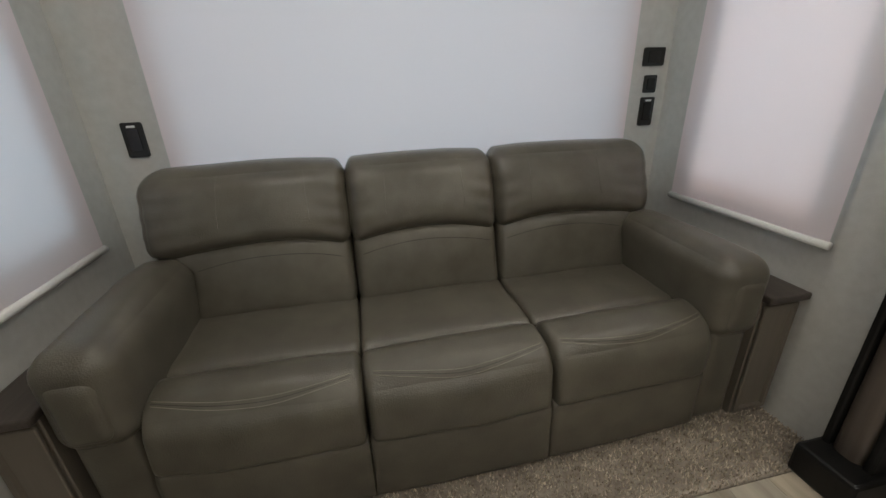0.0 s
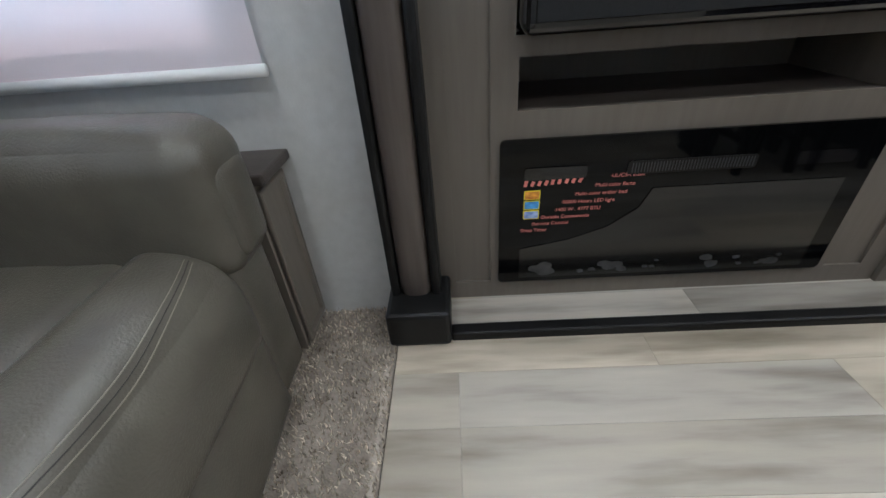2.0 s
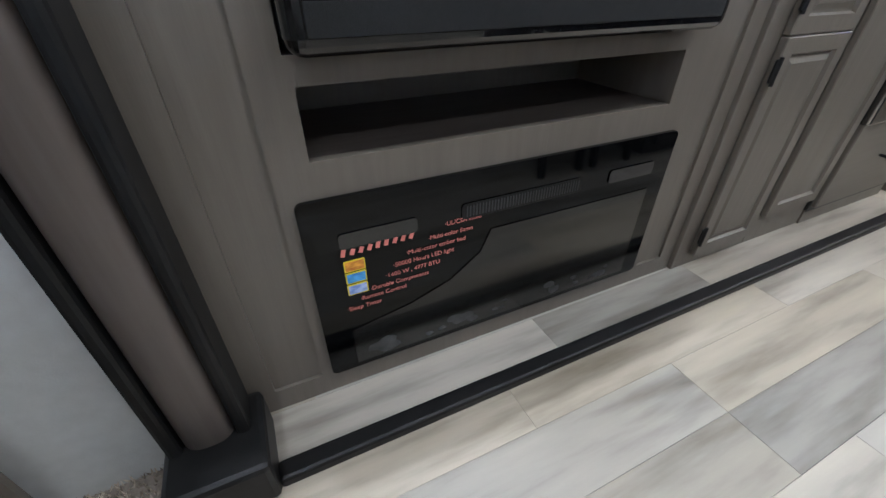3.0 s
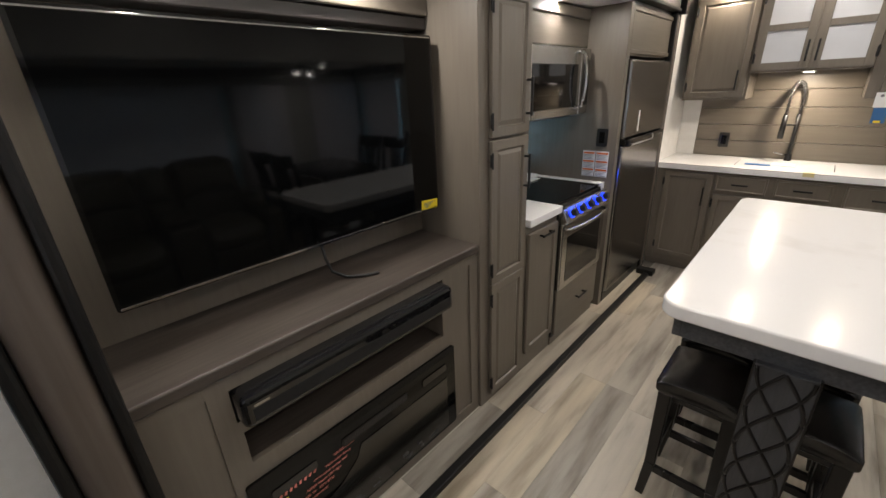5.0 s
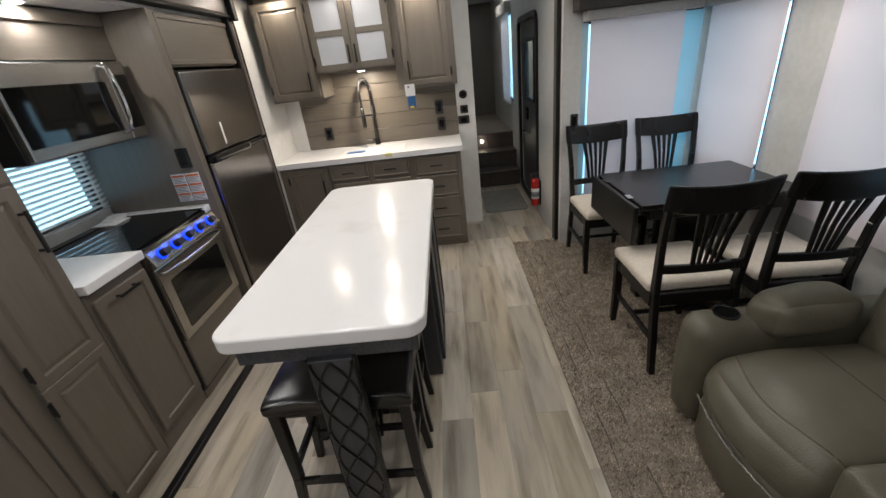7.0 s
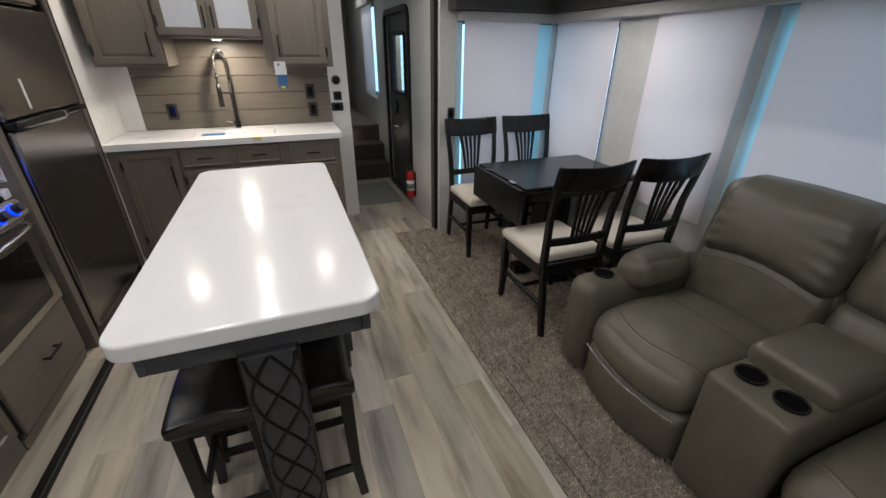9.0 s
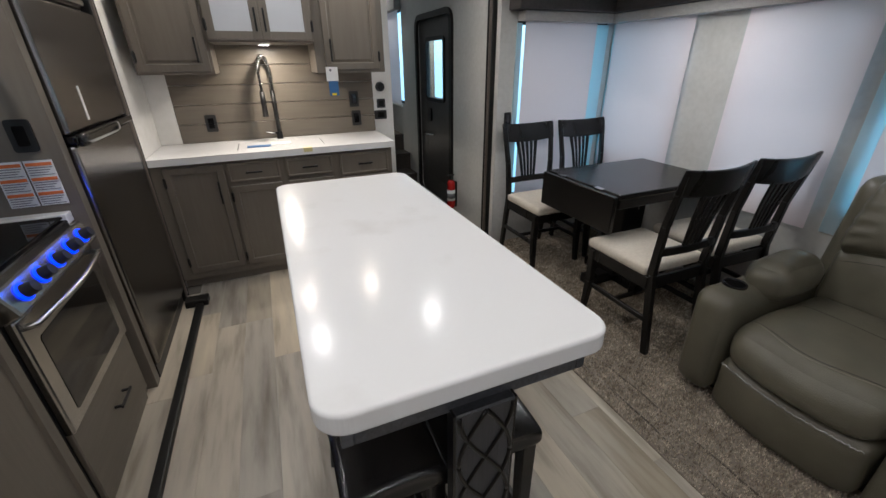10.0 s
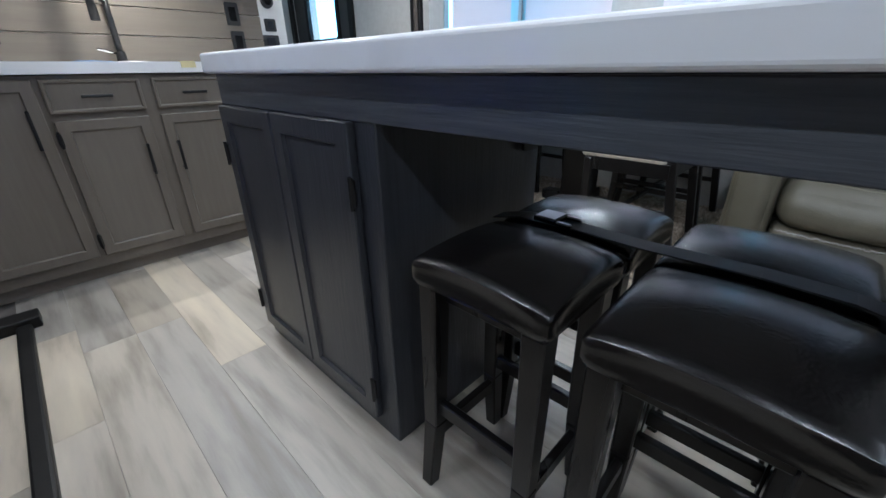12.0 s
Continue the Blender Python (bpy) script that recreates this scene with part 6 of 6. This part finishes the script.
def carpet(name, x0, x1, y0, y1, count, seed, label):
    e = tagged(new(name), label, "carpet", kind="structure")
    e.location = ((x0 + x1) / 2, (y0 + y1) / 2, 0)
    part("backing", box(x0, x1, y0, y1, -0.011, 0.006, 0.003, 1), carpet_base, e)
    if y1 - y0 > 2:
        # dark wavy tubes paint the shade inside the two lengthwise creases
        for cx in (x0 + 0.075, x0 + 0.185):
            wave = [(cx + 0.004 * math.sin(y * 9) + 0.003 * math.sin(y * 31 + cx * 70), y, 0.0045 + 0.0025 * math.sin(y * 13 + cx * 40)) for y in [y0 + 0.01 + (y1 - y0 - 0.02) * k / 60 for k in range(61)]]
            part("crease", tube(wave, 0.0042, 6), crease_shade, e, "dark strip painting the shade where the pile parts")
    rng = np.random.default_rng(seed)
    px = rng.uniform(x0, x1, count)
    py = rng.uniform(y0, y1, count)
    # shallow lengthwise creases where the pile parts
    keep = np.ones(count, bool)
    if y1 - y0 > 2:
        for cx in (x0 + 0.075, x0 + 0.185):
            keep &= (np.abs(px - cx - 0.004 * np.sin(py * 9)) > 0.007) | (rng.uniform(0, 1, count) < 0.15)
    px, py = px[keep], py[keep]
    n = len(px)
    h = rng.uniform(0.010, 0.019, n)
    ang, lean_, w = rng.uniform(0, 6.283, n), rng.uniform(0.0, 0.011, n), rng.uniform(0.0022, 0.0042, n)
    la = rng.uniform(0, 6.283, n)
    v = np.zeros((n, 4, 3))
    for k in range(3):
        v[:, k, 0] = px + w * np.cos(ang + k * 2.094)
        v[:, k, 1] = py + w * np.sin(ang + k * 2.094)
        v[:, k, 2] = 0.004
    v[:, 3, 0], v[:, 3, 1], v[:, 3, 2] = px + lean_ * np.cos(la), py + lean_ * np.sin(la), 0.004 + h
    base_i = np.arange(n)[:, None] * 4
    f = np.concatenate([base_i + np.array([[0, 1, 3]]), base_i + np.array([[1, 2, 3]]), base_i + np.array([[2, 0, 3]])])
    me = bpy.data.meshes.new("fibres")
    me.from_pydata(v.reshape(-1, 3).tolist(), [], f.tolist())
    me.materials.append(carpet_fibre)
    ob = new("fibres", me)
    ob.parent = e
    ob.matrix_parent_inverse = Matrix.Translation(-Vector(e.location))
    tagged(ob, kind="stuff")


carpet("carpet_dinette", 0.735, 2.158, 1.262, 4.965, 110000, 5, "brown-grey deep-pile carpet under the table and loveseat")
carpet("carpet_lounge", XL + 0.002, XR - 0.002, YR + 0.002, 1.220, 34000, 6, "brown-grey deep-pile carpet under the sofa")

# ---- vinyl planks ----
random.seed(11)
PW, GAP = 0.152, 0.0005
plank_meshes = {}


def plank(x0, x1, y0, y1):
    w, ln = round(x1 - x0, 4), round(y1 - y0, 4)
    key = (w, ln)
    if key not in plank_meshes:
        me = bpy.data.meshes.new("plank")
        bm = box(-w / 2, w / 2, -ln / 2, ln / 2, -0.011, 0.0, 0.0005, 1)
        bm.to_mesh(me)
        bm.free()
        me.materials.append(planks_vinyl)
        plank_meshes[key] = me
    ob = new("plank", plank_meshes[key])
    ob.parent = floor
    ob.location = ((x0 + x1) / 2, (y0 + y1) / 2, 0)


def plank_area(x0, x1, y0, y1, seed):
    rnd = random.Random(seed)
    x = x0
    while x < x1 - 0.01:
        xe = min(x + PW, x1)
        y = y0 - rnd.choice((0.0, 0.25, 0.5, 0.75))
        while y < y1 - 0.02:
            ye = y + rnd.choice((0.61, 0.915, 0.915, 1.22))
            a, b = max(y, y0), min(ye, y1)
            if b - a > 0.03:
                plank(x + GAP / 2, xe - GAP / 2, a + GAP / 2, b - GAP / 2)
            y = ye
        x = xe


plank_area(-1.138, 0.733, 1.222, 5.12, 3)
plank_area(0.735, XR - 0.002, 4.968, 6.77, 5)
plank_area(0.335, 0.733, 5.12, 6.77, 7)
plank_area(-1.42, -1.139, 1.302, 4.955, 9)
